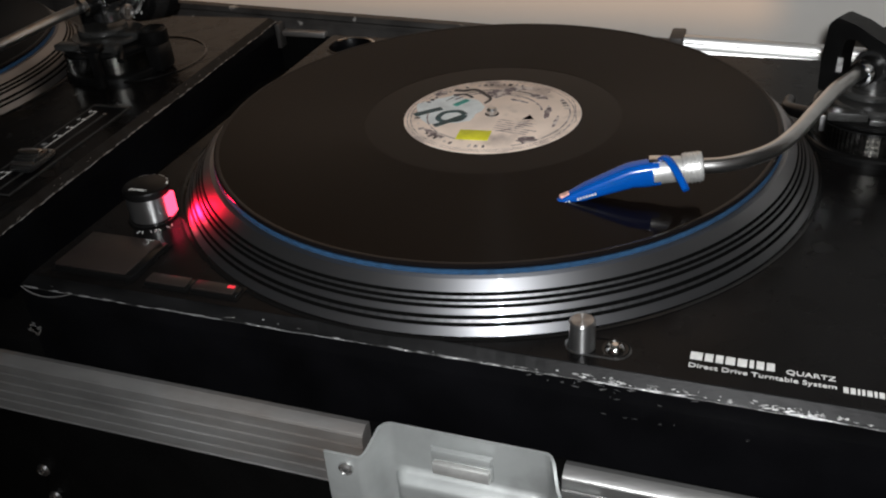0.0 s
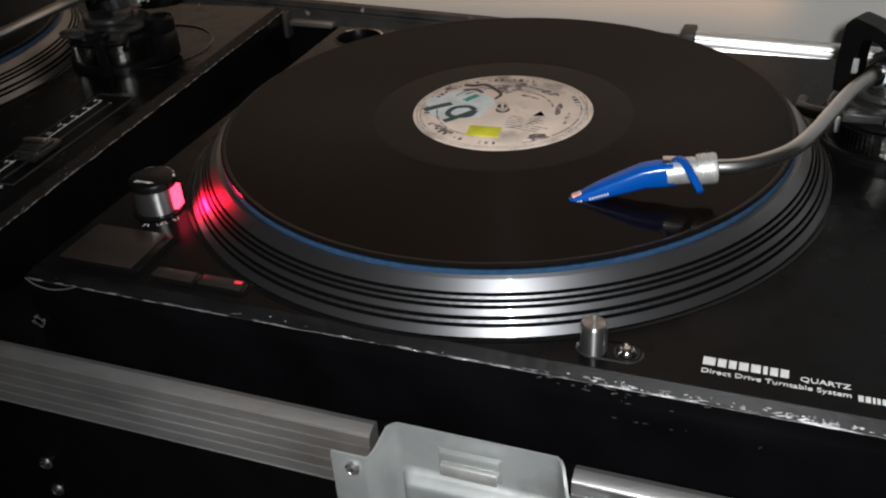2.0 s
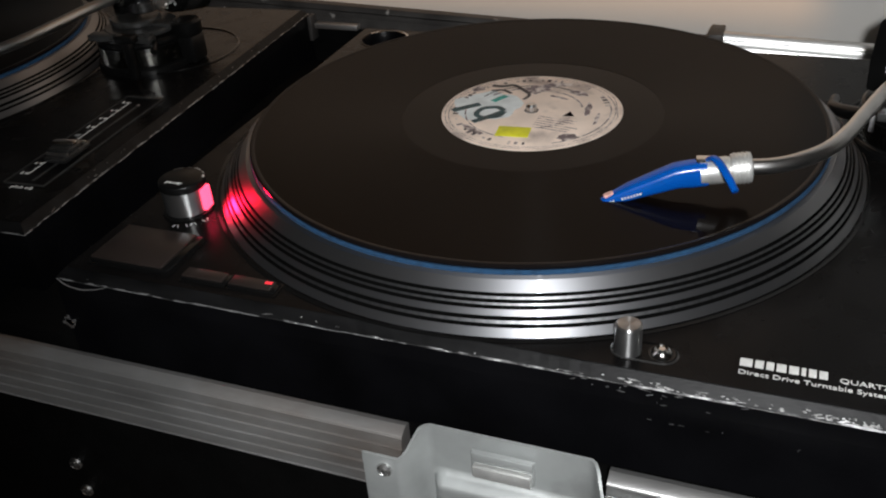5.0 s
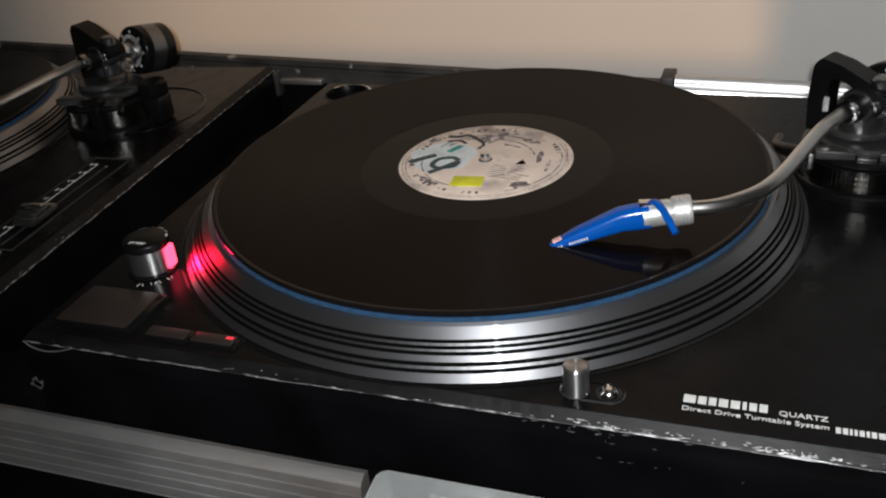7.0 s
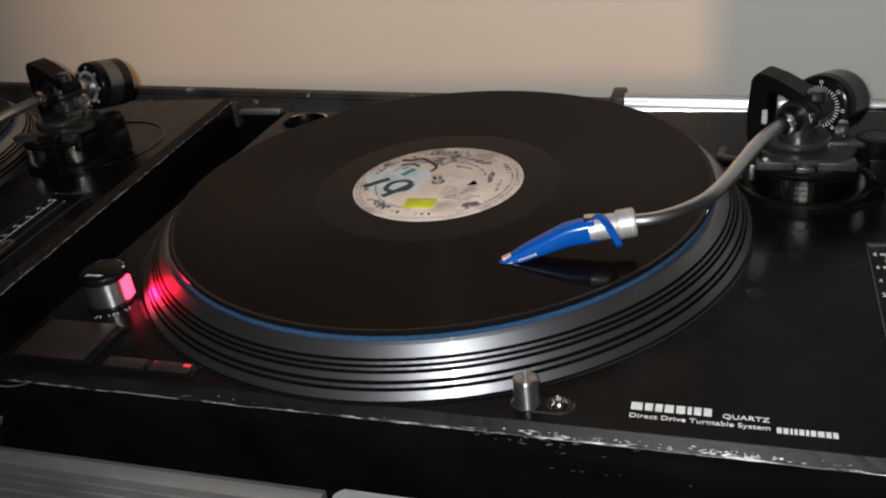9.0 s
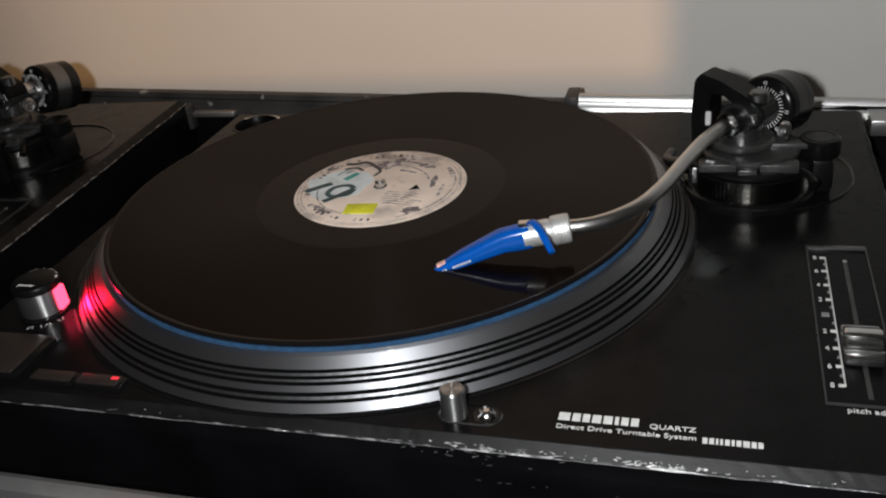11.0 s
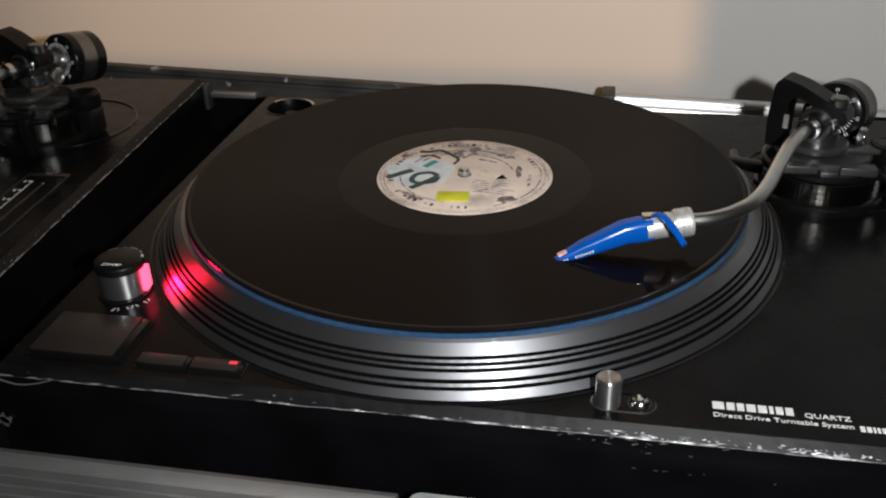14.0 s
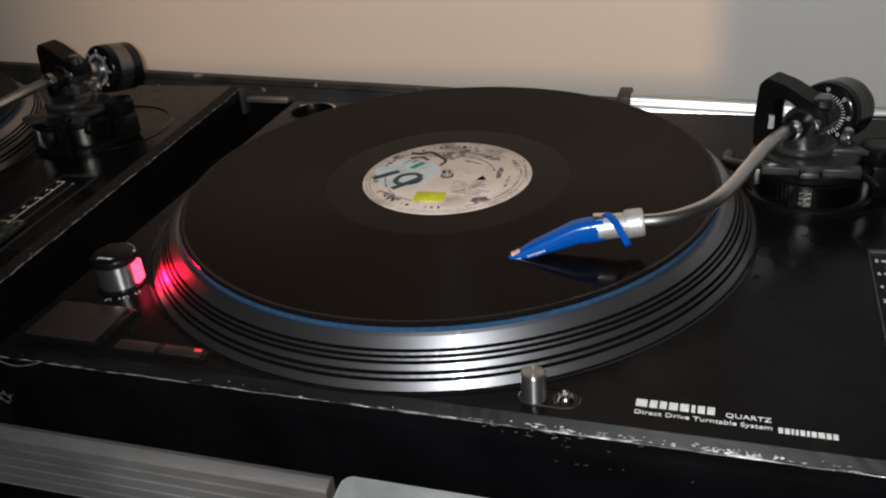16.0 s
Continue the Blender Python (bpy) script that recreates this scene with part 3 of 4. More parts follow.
def turntable(m, swing, lit, label):
    tt = empty("turntable", m, label, "turntable", "turntables in the flight case")
    hole = (-0.1530, 0.1465, 0.0165)
    # body
    part("top_plate", plate_top(hole), PLATE, tt, "black painted metal top plate", smooth=0)
    part("plate_edge", chipped(frame_ring([(0.0042, 0.0), (0.0038, -0.0002), (0.0004, -0.0036), (0.0, -0.0042)]), 3.7 if lit else 9.1, 0.2), EDGE, tt, "chipped edge with bare silver metal", smooth=0)
    part("bare_line", chipped(frame_ring([(0.0003, -0.0038), (-0.0001, -0.0041), (-0.0003, -0.0043), (0.0, -0.0047)]), 1.3), LINE, tt, smooth=0)
    tagged(part("paint_chip", chips(11 if lit else 23, lit), FLAKE, tt, "bare metal where the paint has chipped off", smooth=0), kind="stuff")
    part("plate_side", frame_ring([(0.0002, -0.0040), (-0.0004, -0.0120), (-0.0004, -0.0640)]), PLINTH, tt, smooth=0)
    part("plinth", frame_ring([(-0.0004, -0.0640), (0.0004, -0.066), (0.004, -0.069), (0.17, -0.069)]), PLINTH, tt, "black moulded plinth", smooth=0)
    for fx in (PX0 + 0.05, PX1 - 0.05):
        for fy in (PY0 + 0.05, PY1 - 0.05):
            part("foot", drum(0.024, -0.0842, -0.0685, fx, fy, 24, 0.002), RUBBER, tt)
    rec = part("adaptor_recess", lathe([(hole[2] + 0.0016, 0.0003), (hole[2], 0.0004), (hole[2] - 0.0006, -0.0006), (hole[2] - 0.0010, -0.0085), (0.004, -0.0090), (0.004, -0.004), (0, -0.004)], 48, hole[0], hole[1]), PLINTH, tt)
    # bright arc on the black lip paints the highlight on its far side
    part("recess_lip", lathe([(hole[2] + 0.0014, 0.0004), (hole[2] + 0.0004, 0.0007), (hole[2] - 0.0004, 0.0002)], 48, hole[0], hole[1], arc=(20, 150)), SATIN, rec)
    # platter
    well = part("platter_well", lathe([(PLATTER_R + 0.0030, 0.0003), (PLATTER_R + 0.0016, 0.0005), (PLATTER_R + 0.0012, 0.0002)], 128), GLOSS, tt)
    platter = part("platter", joined(lathe([(0, 0.0172), (0.1512, 0.0174), platter_point(0)], 192), rim_band(0.0, 0.248, steps=6)), PLATTER, tt, "turned aluminium platter")
    part("bright_band", rim_band(0.540, 0.656), PLATTER, platter)
    part("lower_flange", joined(rim_band(0.852, 1.0), lathe([platter_point(1.0), (PLATTER_R + 0.0002, 0.0004), (PLATTER_R - 0.02, 0.0003)], 192)), PLATTER, platter, "polished lower flange")
    # sunk bands whose near-black colour stands in for the shade between the rows
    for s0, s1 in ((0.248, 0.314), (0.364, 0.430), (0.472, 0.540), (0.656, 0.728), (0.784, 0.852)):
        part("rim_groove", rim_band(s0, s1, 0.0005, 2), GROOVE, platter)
    for s0, s1, n in ((0.314, 0.364, 200), (0.430, 0.472, 190), (0.728, 0.784, 182)):
        part("matt_band", rim_band(s0, s1, 0.0001, 2), ROWMETAL, platter)
        tagged(part("strobe_dots", strobe_row(s0 + 0.006, s1 - 0.006, n), DOTS, platter), kind="stuff")
    part("spindle", lathe([(0.0, 0.0262), (0.0020, 0.0258), (0.0029, 0.0246), (0.0030, 0.0175)], 24), SATIN, tt, "bright steel centre spindle")
    # start and speed buttons
    ss = part("start_stop_button", box(-0.1680, -0.1246, -0.1612, -0.1312, 0.0, 0.0022, 0.0007), GLOSS, tt, "large brownish black start-stop button")
    part("button_face", box(-0.1678, -0.1282, -0.1606, -0.1314, 0.0018, 0.0032, 0.0005), BUTTON, ss, "brownish black button face")
    part("button_well", box(-0.1692, -0.1234, -0.1624, -0.1300, 0.0001, 0.0006), GLOSS, ss)
    for bx, lamp_on in ((-0.1165, False), (-0.0922, lit)):
        sp = part("speed_button", box(bx, bx + 0.0233, -0.1630, -0.1552, 0.0, 0.0016, 0.0005), GLOSS, tt)
        part("button_face", box(bx + 0.0002, bx + 0.0212, -0.1620, -0.1554, 0.0012, 0.0024, 0.0004), BUTTON, sp)
        part("button_well", box(bx - 0.0006, bx + 0.0243, -0.1640, -0.1542, 0.0001, 0.0006), GLOSS, sp)
        if lamp_on:
            part("led", box(bx + 0.0166, bx + 0.0203, -0.1584, -0.1564, 0.0018, 0.0025, 0.0002), REDLED, sp, "lit red led")
    # power knob with the strobe lamp in its side
    kx, ky = STROBE
    knob = part("power_knob", joined(lathe([(0.0, 0.0010), (0.0114, 0.0010), (0.0120, 0.0016), (0.0121, 0.0150), (0.0116, 0.0152), (0.0, 0.0152)], 64, kx, ky)), HOUSING, tt, "brushed steel strobe housing")
    part("knob_cap", lathe([(0.0, 0.0180), (0.0112, 0.0180), (0.0118, 0.0178), (0.0123, 0.0174), (0.0125, 0.0168), (0.0125, 0.0142), (0.0122, 0.0138), (0.0, 0.0138)], 64, kx, ky), BLACK, knob, "black power switch cap")
    for a0, a1 in ((18, 30), (44, 50), (62, 86), (98, 104), (118, 142)):
        part("worn_rim", lathe([(0.0114, 0.01805), (0.0120, 0.0179), (0.0124, 0.0175)], 12, kx, ky, arc=(a0, a1)), WHITE, knob, "bare worn spot on the cap's rim")
    part("printed_word", lettering("power", kx - 0.0048, kx + 0.0052, ky - 0.0084, ky - 0.0058, 0.0181), WHITE, knob)
    part("knob_foot", lathe([(0.0138, 0.0002), (0.0136, 0.0010), (0.0114, 0.0014), (0.0, 0.0014)], 48, kx, ky), GLOSS, knob)
    for k in range(9):       # small slanted print round the knob's foot
        if k in (2, 6):
            continue
        an = radians(8 + 7.5 * k)
        part("printed_mark", box(-0.00022, 0.00022, -0.0013, 0.0013, 0.0001, 0.0003, m=pose(kx + 0.0178 * math.sin(an), ky - 0.0178 * math.cos(an), 0, 0, 0, math.degrees(an) - 24 + 40 * (k % 2))), WHITE, knob)
    if lit:
        win = box(0.0100, 0.0138, -0.0038, 0.0038, 0.0022, 0.0134, 0.0006, m=pose(kx, ky, 0, 0, 0, 8))
        part("strobe_window", win, REDGLASS, knob, "glowing red strobe window")
    else:
        part("strobe_window", box(0.0100, 0.0138, -0.0038, 0.0038, 0.0022, 0.0134, 0.0006, m=pose(kx, ky, 0, 0, 0, 8)), GLOSS, knob)
    slim = Matrix.Translation((kx, ky, 0)) @ Matrix.Diagonal((0.93, 0.93, 1.03, 1)) @ Matrix.Translation((-kx, -ky, 0))
    for ob in (knob, *knob.children):
        ob.data.transform(slim)
    # pop-up target light and the cap beside it
    px, py = 0.0828, -0.1577
    part("target_light", lathe([(0.0, 0.0128), (0.0043, 0.0128), (0.0051, 0.0121), (0.0051, 0.0), (0.0, 0.0)], 40, px, py), HOUSING, tt, "round brushed steel pop-up lamp post")
    slot = part("post_surround", stadium_ring(0.0890, -0.1569, 0.0066, 0.0056, 0.0007, 0.0001), STUB, tt)
    part("surround_floor", lathe([(0.0, 0.0003), (0.0052, 0.0003), (0.0054, 0.0001)], 32, 0.0954, -0.1564), GLOSS, slot)
    part("slot_cap", lathe([(0.0, 0.0026), (0.0012, 0.0025), (0.0018, 0.0014), (0.0028, 0.0022), (0.0038, 0.0012), (0.0041, 0.0001)], 32, 0.0954, -0.1564), CHROME, tt, "small chromed switch button")
    # printing on the plate
    for bm in bars(0.1233, 0.1535, -0.1553, -0.1509, 0.0001, [1.3, 0.9, 0.8, 1.0, 1.0, 0.45, 0.8, 0.85], 0.26):
        part("printed_mark", bm, WHITE, tt, smooth=0)
    part("printed_word", lettering("QUARTZ", 0.1575, 0.1743, -0.1561, -0.1531, 0.0001), WHITE, tt)
    part("printed_line", lettering("Direct Drive Turntable System", 0.1233, 0.1745, -0.1608, -0.1576, 0.0001), WHITE, tt)
    for bm in bars(0.1767, 0.1976, -0.1610, -0.1580, 0.0001, [1, 1, 0.5, 0.6, 1, 0.6, 1, 1.3, 1, 1], 0.35):
        part("printed_mark", bm, WHITE, tt, smooth=0)
    # pitch control
    fader = part("pitch_control", box(0.2214, 0.2494, -0.1382, -0.0164, 0.0, 0.0005), PLINTH, tt, "black pitch control strip with a white scale")
    part("fader_frame", joined(box(0.2206, 0.2214, -0.1390, -0.0156, 0, 0.0009), box(0.2494, 0.2502, -0.1390, -0.0156, 0, 0.0009), box(0.2214, 0.2494, -0.1390, -0.1382, 0, 0.0009)), GREY, fader)
    part("fader_end", box(0.2212, 0.2496, -0.0196, -0.0156, 0.0004, 0.0014, 0.0003), STUB, fader)
    part("fader_slot", box(0.2375, 0.2395, -0.1345, -0.0290, 0.0004, 0.0008), GREY, fader)
    part("slot_end", drum(0.0012, 0.0005, 0.0011, 0.2385, -0.0300, 16), SATIN, fader)
    part("scale_line", box(0.2291, 0.2297, -0.1276, -0.0264, 0.0005, 0.0007), WHITE, fader)
    for k in range(17):
        y = -0.0270 - 0.1000 * k / 16
        if k == 8:
            part("zero_window", box(0.2238, 0.2272, y - 0.0014, y + 0.0014, 0.0005, 0.0009), GREYPRINT, fader)
            continue
        w = 0.0024 if k % 2 == 0 else 0.0011
        part("scale_mark", box(0.2291 - w, 0.2291, y - 0.0009, y + 0.0009, 0.0005, 0.0007), WHITE if k % 2 == 0 else GREYPRINT, fader)
        if k % 2 == 0:
            part("scale_number", lettering(str(abs(8 - k)), 0.2234, 0.2251, y - 0.0015, y + 0.0015, 0.0005), WHITE, fader)
    pitch_word = part("printed_word", lettering("pitch adj.", 0.2288, 0.2450, -0.1436, -0.1400, 0.0001), WHITE, tt)
    ky0 = -0.1020
    fk = part("fader_knob", joined(box(0.2305, 0.2462, ky0 - 0.0125, ky0 + 0.0125, 0.0009, 0.0048, 0.001), box(0.2305, 0.2462, ky0 - 0.0072, ky0 + 0.0072, 0.0044, 0.0078, 0.0012)), STUB, tt, "stepped metal pitch slider")
    part("knob_ridge", box(0.2303, 0.2464, ky0 - 0.0026, ky0 + 0.0026, 0.0074, 0.0098, 0.0010), CHROME, fk)
    for d in (-0.0088, 0.0088):
        part("knob_ridge", box(0.2304, 0.2463, ky0 + d - 0.0011, ky0 + d + 0.0011, 0.0046, 0.0060, 0.0005), SATIN, fk)
    settle = Matrix.Translation((0.2200, -0.0131, 0)) @ Matrix.Diagonal((0.90, 0.972, 1, 1)) @ Matrix.Translation((-0.2206, 0.0156, 0))
    for ob in (fader, fk, *fader.children, *fk.children, pitch_word):
        ob.data.transform(settle)
    # tonearm base
    bx, by = 0.1945, 0.0510
    base = part("tonearm_base", joined(lathe([(0.0, 0.0), (0.0345, 0.0), (0.0345, 0.0030), (0.0335, 0.0040), (0.0, 0.0040)], 64, bx, by), lathe([(0, 0.0178), (0.0312, 0.0178), (0.0322, 0.0190), (0.0322, 0.0206), (0.0308, 0.0218), (0.0, 0.0224)], 64, bx, by)), BLACK, tt, "black round tonearm base")
    part("base_outline", lathe([(0.0478, 0.0002), (0.0472, 0.0009), (0.0464, 0.0009), (0.0458, 0.0002)], 96, 0.2025, 0.0700, arc=(-80, 230)), GLOSS, base)
    part("height_ring", gear_ring(0.0325, 0.0050, 0.0168, bx, by), KNURL, base, "knurled height adjustment ring", smooth=0)
    part("ring_foot", lathe([(0.0336, 0.0040), (0.0341, 0.0046), (0.0331, 0.0052), (0.030, 0.0052)], 64, bx, by), GLOSS, base)
    part("ring_edge", lathe([(0.0310, 0.0168), (0.0327, 0.0169), (0.0327, 0.0178), (0.0310, 0.0179)], 64, bx, by, closed=True), GLOSS, base)
    part("upper_disc", joined(drum(0.0255, 0.0225, 0.0262, bx, by, 48, 0.001), drum(0.0175, 0.0262, 0.0305, bx - 0.005, by + 0.002, 40, 0.0012)), GREY, base)
    for x0, x1 in ((-0.026, -0.007), (0.004, 0.023)):
        part("gauge_block", box(bx + x0, bx + x1, by - 0.027, by - 0.018, 0.0212, 0.0258, 0.0007), GREY, base)
    part("gauge_pointer", box(bx - 0.0065, bx + 0.0030, by - 0.0300, by - 0.0262, 0.0150, 0.0240, 0.0006), STUB, base)
    part("lock_lever", sweep(spline([(bx - 0.030, by - 0.004, 0.014), (bx - 0.038, by + 0.006, 0.011), (bx - 0.044, by + 0.018, 0.008), (bx - 0.043, by + 0.034, 0.006)], 6), [0.0042, 0.0036, 0.003], 12), BLACK, base)
    part("side_arm", box(bx + 0.000, bx + 0.034, by - 0.006, by + 0.004, 0.0255, 0.0285, 0.0008), GREY, base)
    part("arm_post", box(bx + 0.026, bx + 0.042, by - 0.006, by + 0.012, 0.0, 0.0200, 0.003), BLACK, base)
    skate = part("antiskate_knob", lathe([(0.0, 0.0296), (0.0094, 0.0296), (0.0104, 0.0286), (0.0104, 0.0206), (0.0098, 0.0196), (0.0, 0.0190)], 40, bx + 0.0345, by + 0.0020), BLACK, base, "black anti-skating dial")
    part("dial_ring", lathe([(0.0070, 0.0296), (0.0074, 0.0299), (0.0078, 0.0296)], 32, bx + 0.0345, by + 0.0020), GLOSS, skate)
    part("lift_lever", sweep(spline([(bx + 0.020, by - 0.018, 0.020), (bx + 0.027, by - 0.027, 0.021), (bx + 0.030, by - 0.034, 0.019)], 6), [0.0018, 0.0022], 10), BLACK, base)
    part("arm_rest", joined(box(bx + 0.010, bx + 0.016, by - 0.040, by - 0.034, 0.0, 0.026, 0.001), box(bx + 0.006, bx + 0.020, by - 0.041, by - 0.033, 0.026, 0.031, 0.001)) if not lit else box(bx - 0.0290, bx - 0.0265, by - 0.0285, by - 0.0270, 0.016, 0.0245, 0.0004), SATIN if lit else BLACK, base)
    tonearm(tt, swing, lit)
    return tt


def tonearm(tt, swing, lit):
    """The arm turns about its pivot; swing in degrees outwards."""
    vx, vy = PIVOT
    turn = Matrix.Translation((vx, vy, 0) if lit else (vx + 0.006, vy + 0.004, 0.005)) @ pose(0, 0, 0, 0, 0, swing) @ Matrix.Translation((-vx, -vy, 0))
    d = Vector((0.47, 0.883, 0.0)).normalized()    # from head to counterweight
    n = Vector((-d.y, d.x, 0))
    zp = 0.0425

    def put(bm):
        bmesh.ops.transform(bm, matrix=turn, verts=bm.verts)
        return bm

    pv = Vector((vx, vy, zp))
    along = Matrix.Translation(pv) @ Matrix((( n.x, 0, d.x, 0), (n.y, 0, d.y, 0), (0, 1, 0, 0), (0, 0, 0, 1)))  # local z runs along the arm to the rear
    line = spline([(0.1140, -0.0672, 0.0360), (0.1245, -0.0640, 0.0362), (0.1350, -0.0570, 0.0366), (0.1455, -0.0452, 0.0372), (0.1540, -0.0275, 0.0382), (0.1615, -0.0060, 0.0394), (0.1700, 0.0170, 0.0410), (0.1790, 0.0335, 0.0425), (0.1865, 0.0462, 0.0436)], 8)
    arm = part("tonearm", put(sweep(line, [0.0034, 0.0034, 0.0036], 20)), TUBE, tt, "curved silver metal tonearm tube")
    part("arm_ring", put(lathe([(0.0047, -0.0205), (0.0061, -0.0203), (0.0062, -0.0168), (0.0047, -0.0165)], 28, m=along)), CHROME, arm)
    part("arm_sleeve", put(lathe([(0.0, -0.0168), (0.0062, -0.0168), (0.0068, -0.0160), (0.0068, -0.0090), (0.0, -0.0085)], 28, m=along)), BLACK, arm)
    part("bearing_block", put(joined(lathe([(0.0, -0.009), (0.0088, -0.009), (0.0092, -0.008), (0.0092, 0.010), (0.0075, 0.012), (0.0, 0.012)], 28, m=along), drum(0.0105, 0.0290, 0.0375, vx, vy, 32, 0.001))), STUB, arm, "dark grey bearing housing")
    # the arch over the bearing
    arch = [(-0.0150, 0.0440), (-0.0155, 0.0470), (-0.0140, 0.0510), (-0.006, 0.0545), (0.010, 0.0615), (0.0215, 0.0640), (0.0252, 0.0600), (0.0268, 0.0400), (0.0262, 0.0240)]
    inner = [(-0.0090, 0.0430), (-0.0090, 0.0445), (-0.0080, 0.0465), (0.000, 0.0490), (0.009, 0.0540), (0.0140, 0.0545), (0.0160, 0.0520), (0.0168, 0.0400), (0.0165, 0.0240)]
    bm = bmesh.new()
    hw = 0.0075
    rings = []
    for (a, az), (b, bz) in zip(arch, inner):
        q = []
        for o, (u, w) in ((-hw, (a, az)), (hw, (a, az)), (hw, (b, bz)), (-hw, (b, bz))):
            v = Vector((vx, vy, 0)) + n * u + d * o
            q.append(bm.verts.new((v.x, v.y, w)))
        rings.append(q)
    for p, q in zip(rings, rings[1:]):
        for k in range(4):
            bm.faces.new((p[k], p[(k + 1) % 4], q[(k + 1) % 4], q[k]))
    bm.faces.new(rings[0])
    bm.faces.new(rings[-1][::-1])
    bmesh.ops.recalc_face_normals(bm, faces=bm.faces)
    bmesh.ops.bevel(bm, geom=bm.edges[:], offset=0.0008, segments=2, affect="EDGES")
    part("bearing_arch", put(bm), BLACK, arm, "black bearing arch")
    sm = Matrix.Translation(pv - n * 0.0215 + Vector((0, 0, -0.005))) @ Matrix(((d.x, 0, -n.x, 0), (d.y, 0, -n.y, 0), (0, 1, 0, 0), (0, 0, 0, 1)))
    part("bearing_screw", put(lathe([(0.0, 0.0030), (0.0024, 0.0030), (0.0026, 0.0022), (0.0034, 0.0030), (0.0046, 0.0030), (0.0052, 0.0022), (0.0052, 0.0), (0.0, 0.0)], 28, m=sm)), SATIN, arm, "round steel bearing screw")
    tp = pv - n * 0.008
    part("bearing_post", put(lathe([(0.0, 0.0570), (0.0040, 0.0570), (0.0052, 0.0560), (0.0054, 0.0480), (0.0, 0.048)], 24, tp.x, tp.y)), STUB, arm)
    bd = pv - n * 0.009 - d * 0.006
    part("bearing_bead", put(lathe([(0.0, 0.0480), (0.0026, 0.0472), (0.0034, 0.0445), (0.0026, 0.0415), (0.0, 0.0410)], 20, bd.x, bd.y)), CHROME, arm)
    wp = pv + n * 0.0160 + d * -0.008
    part("arch_plate", put(box(-0.0014, 0.0014, -0.0005, 0.0005, -0.006, 0.002, m=Matrix.Translation(wp))), BRIGHT, arm)
    # rear stub and counterweight
    rear = Vector((d.x, d.y, -0.17)).normalized()
    upr = rear.cross(n).normalized()
    if upr.z < 0:
        upr = -upr
    along = Matrix.Translation(pv) @ Matrix(((n.x, upr.x, rear.x, 0), (n.y, upr.y, rear.y, 0), (n.z, upr.z, rear.z, 0), (0, 0, 0, 1)))
    part("rear_stub", put(lathe([(0.0, 0.010), (0.0066, 0.010), (0.0066, 0.0250), (0.0, 0.0250)], 28, m=along)), SATIN, arm)
    cw = part("counterweight", put(lathe([(0.0068, 0.0216), (0.0152, 0.0216), (0.0170, 0.0228), (0.0174, 0.0238), (0.0174, 0.0480), (0.0166, 0.0490), (0.0, 0.0490)], 56, m=along)), GLOSS, arm, "black gloss counterweight")
    part("weight_band", put(lathe([(0.0173, 0.0290), (0.0176, 0.0292), (0.0176, 0.0400), (0.0173, 0.0402)], 56, m=along)), GLOSS if lit else STUB, cw)
    part("dial_collar", put(lathe([(0.0067, 0.0206), (0.0084, 0.0208), (0.0088, 0.0217), (0.0067, 0.0218)], 32, m=along)), SATIN, cw)
    for k in range(40):
        a = 2 * math.pi * k / 40
        ln = 0.0032 if k % 5 == 0 else 0.0022
        mm = along @ pose(0.0106 * math.cos(a), 0.0106 * math.sin(a), 0.0214, 0, 0, math.degrees(a))
        part("dial_mark", put(box(-ln / 2, ln / 2, -0.00019, 0.00019, -0.0001, 0.0003, m=mm)), WHITE, cw, smooth=0)
    for k in range(8):
        a = 2 * math.pi * k / 8
        mm = along @ pose(0.0138 * math.cos(a), 0.0138 * math.sin(a), 0.0214, 0, 0, math.degrees(a) - 90)
        for o in (-0.0007, 0.0005):
            part("dial_figure", put(box(o, o + 0.0004, -0.0009, 0.0009, -0.0001, 0.0003, m=mm)), WHITE, cw, smooth=0)
    # collar and one-piece cartridge
    p0, p1 = Vector((0.1160, -0.0670, 0.0360)), Vector((0.0960, -0.0712, 0.0335))
    axis = p1 - p0

    def on(t):
        return p0 + axis * t

    part("locking_collar", put(joined(sweep([on(-0.02), on(0.0), on(0.02), on(0.38), on(0.40), on(0.42)], [0.0050, 0.0064, 0.0066, 0.0066, 0.0064, 0.0054], 28), *[sweep([on(t), on(t + 0.012), on(t + 0.03), on(t + 0.042)], [0.0064, 0.0070, 0.0070, 0.0064], 28) for t in (0.06, 0.14, 0.22, 0.30)])), COLLAR, arm, "ribbed steel locking collar")
    part("head_barrel", put(sweep([on(0.40), on(0.48), on(1.02)], [0.0052, 0.0058, 0.0058], 24)), COLLAR, arm)
    part("collar_pin", put(box(-0.004, 0.004, -0.0022, 0.0022, 0.004, 0.0068, 0.0006, m=Matrix.Translation(on(0.93)) @ pose(0, 0, 0, 0, 0, 12))), CHROME, arm)
    A, B, C, D = Vector((0.0985, -0.0708, 0.0336)), Vector((0.0860, -0.0735, 0.0318)), Vector((0.0680, -0.0792, 0.0250)), Vector((0.0535, -0.0858, 0.0190))
    shell = part("cartridge", put(sweep([A, A.lerp(B, 0.5), B, B.lerp(C, 0.5), C, C.lerp(D, 0.6), D], [(0.0050, 0.0056), (0.0052, 0.0057), (0.0052, 0.0052), (0.0048, 0.0043), (0.0041, 0.0035), (0.0028, 0.0024), (0.0014, 0.0012)], 24, square=0.62)), BLUE, arm, "blue one-piece plastic cartridge")
    dirn = (D - C).normalized()
    side = dirn.cross(Vector((0, 0, 1))).normalized()
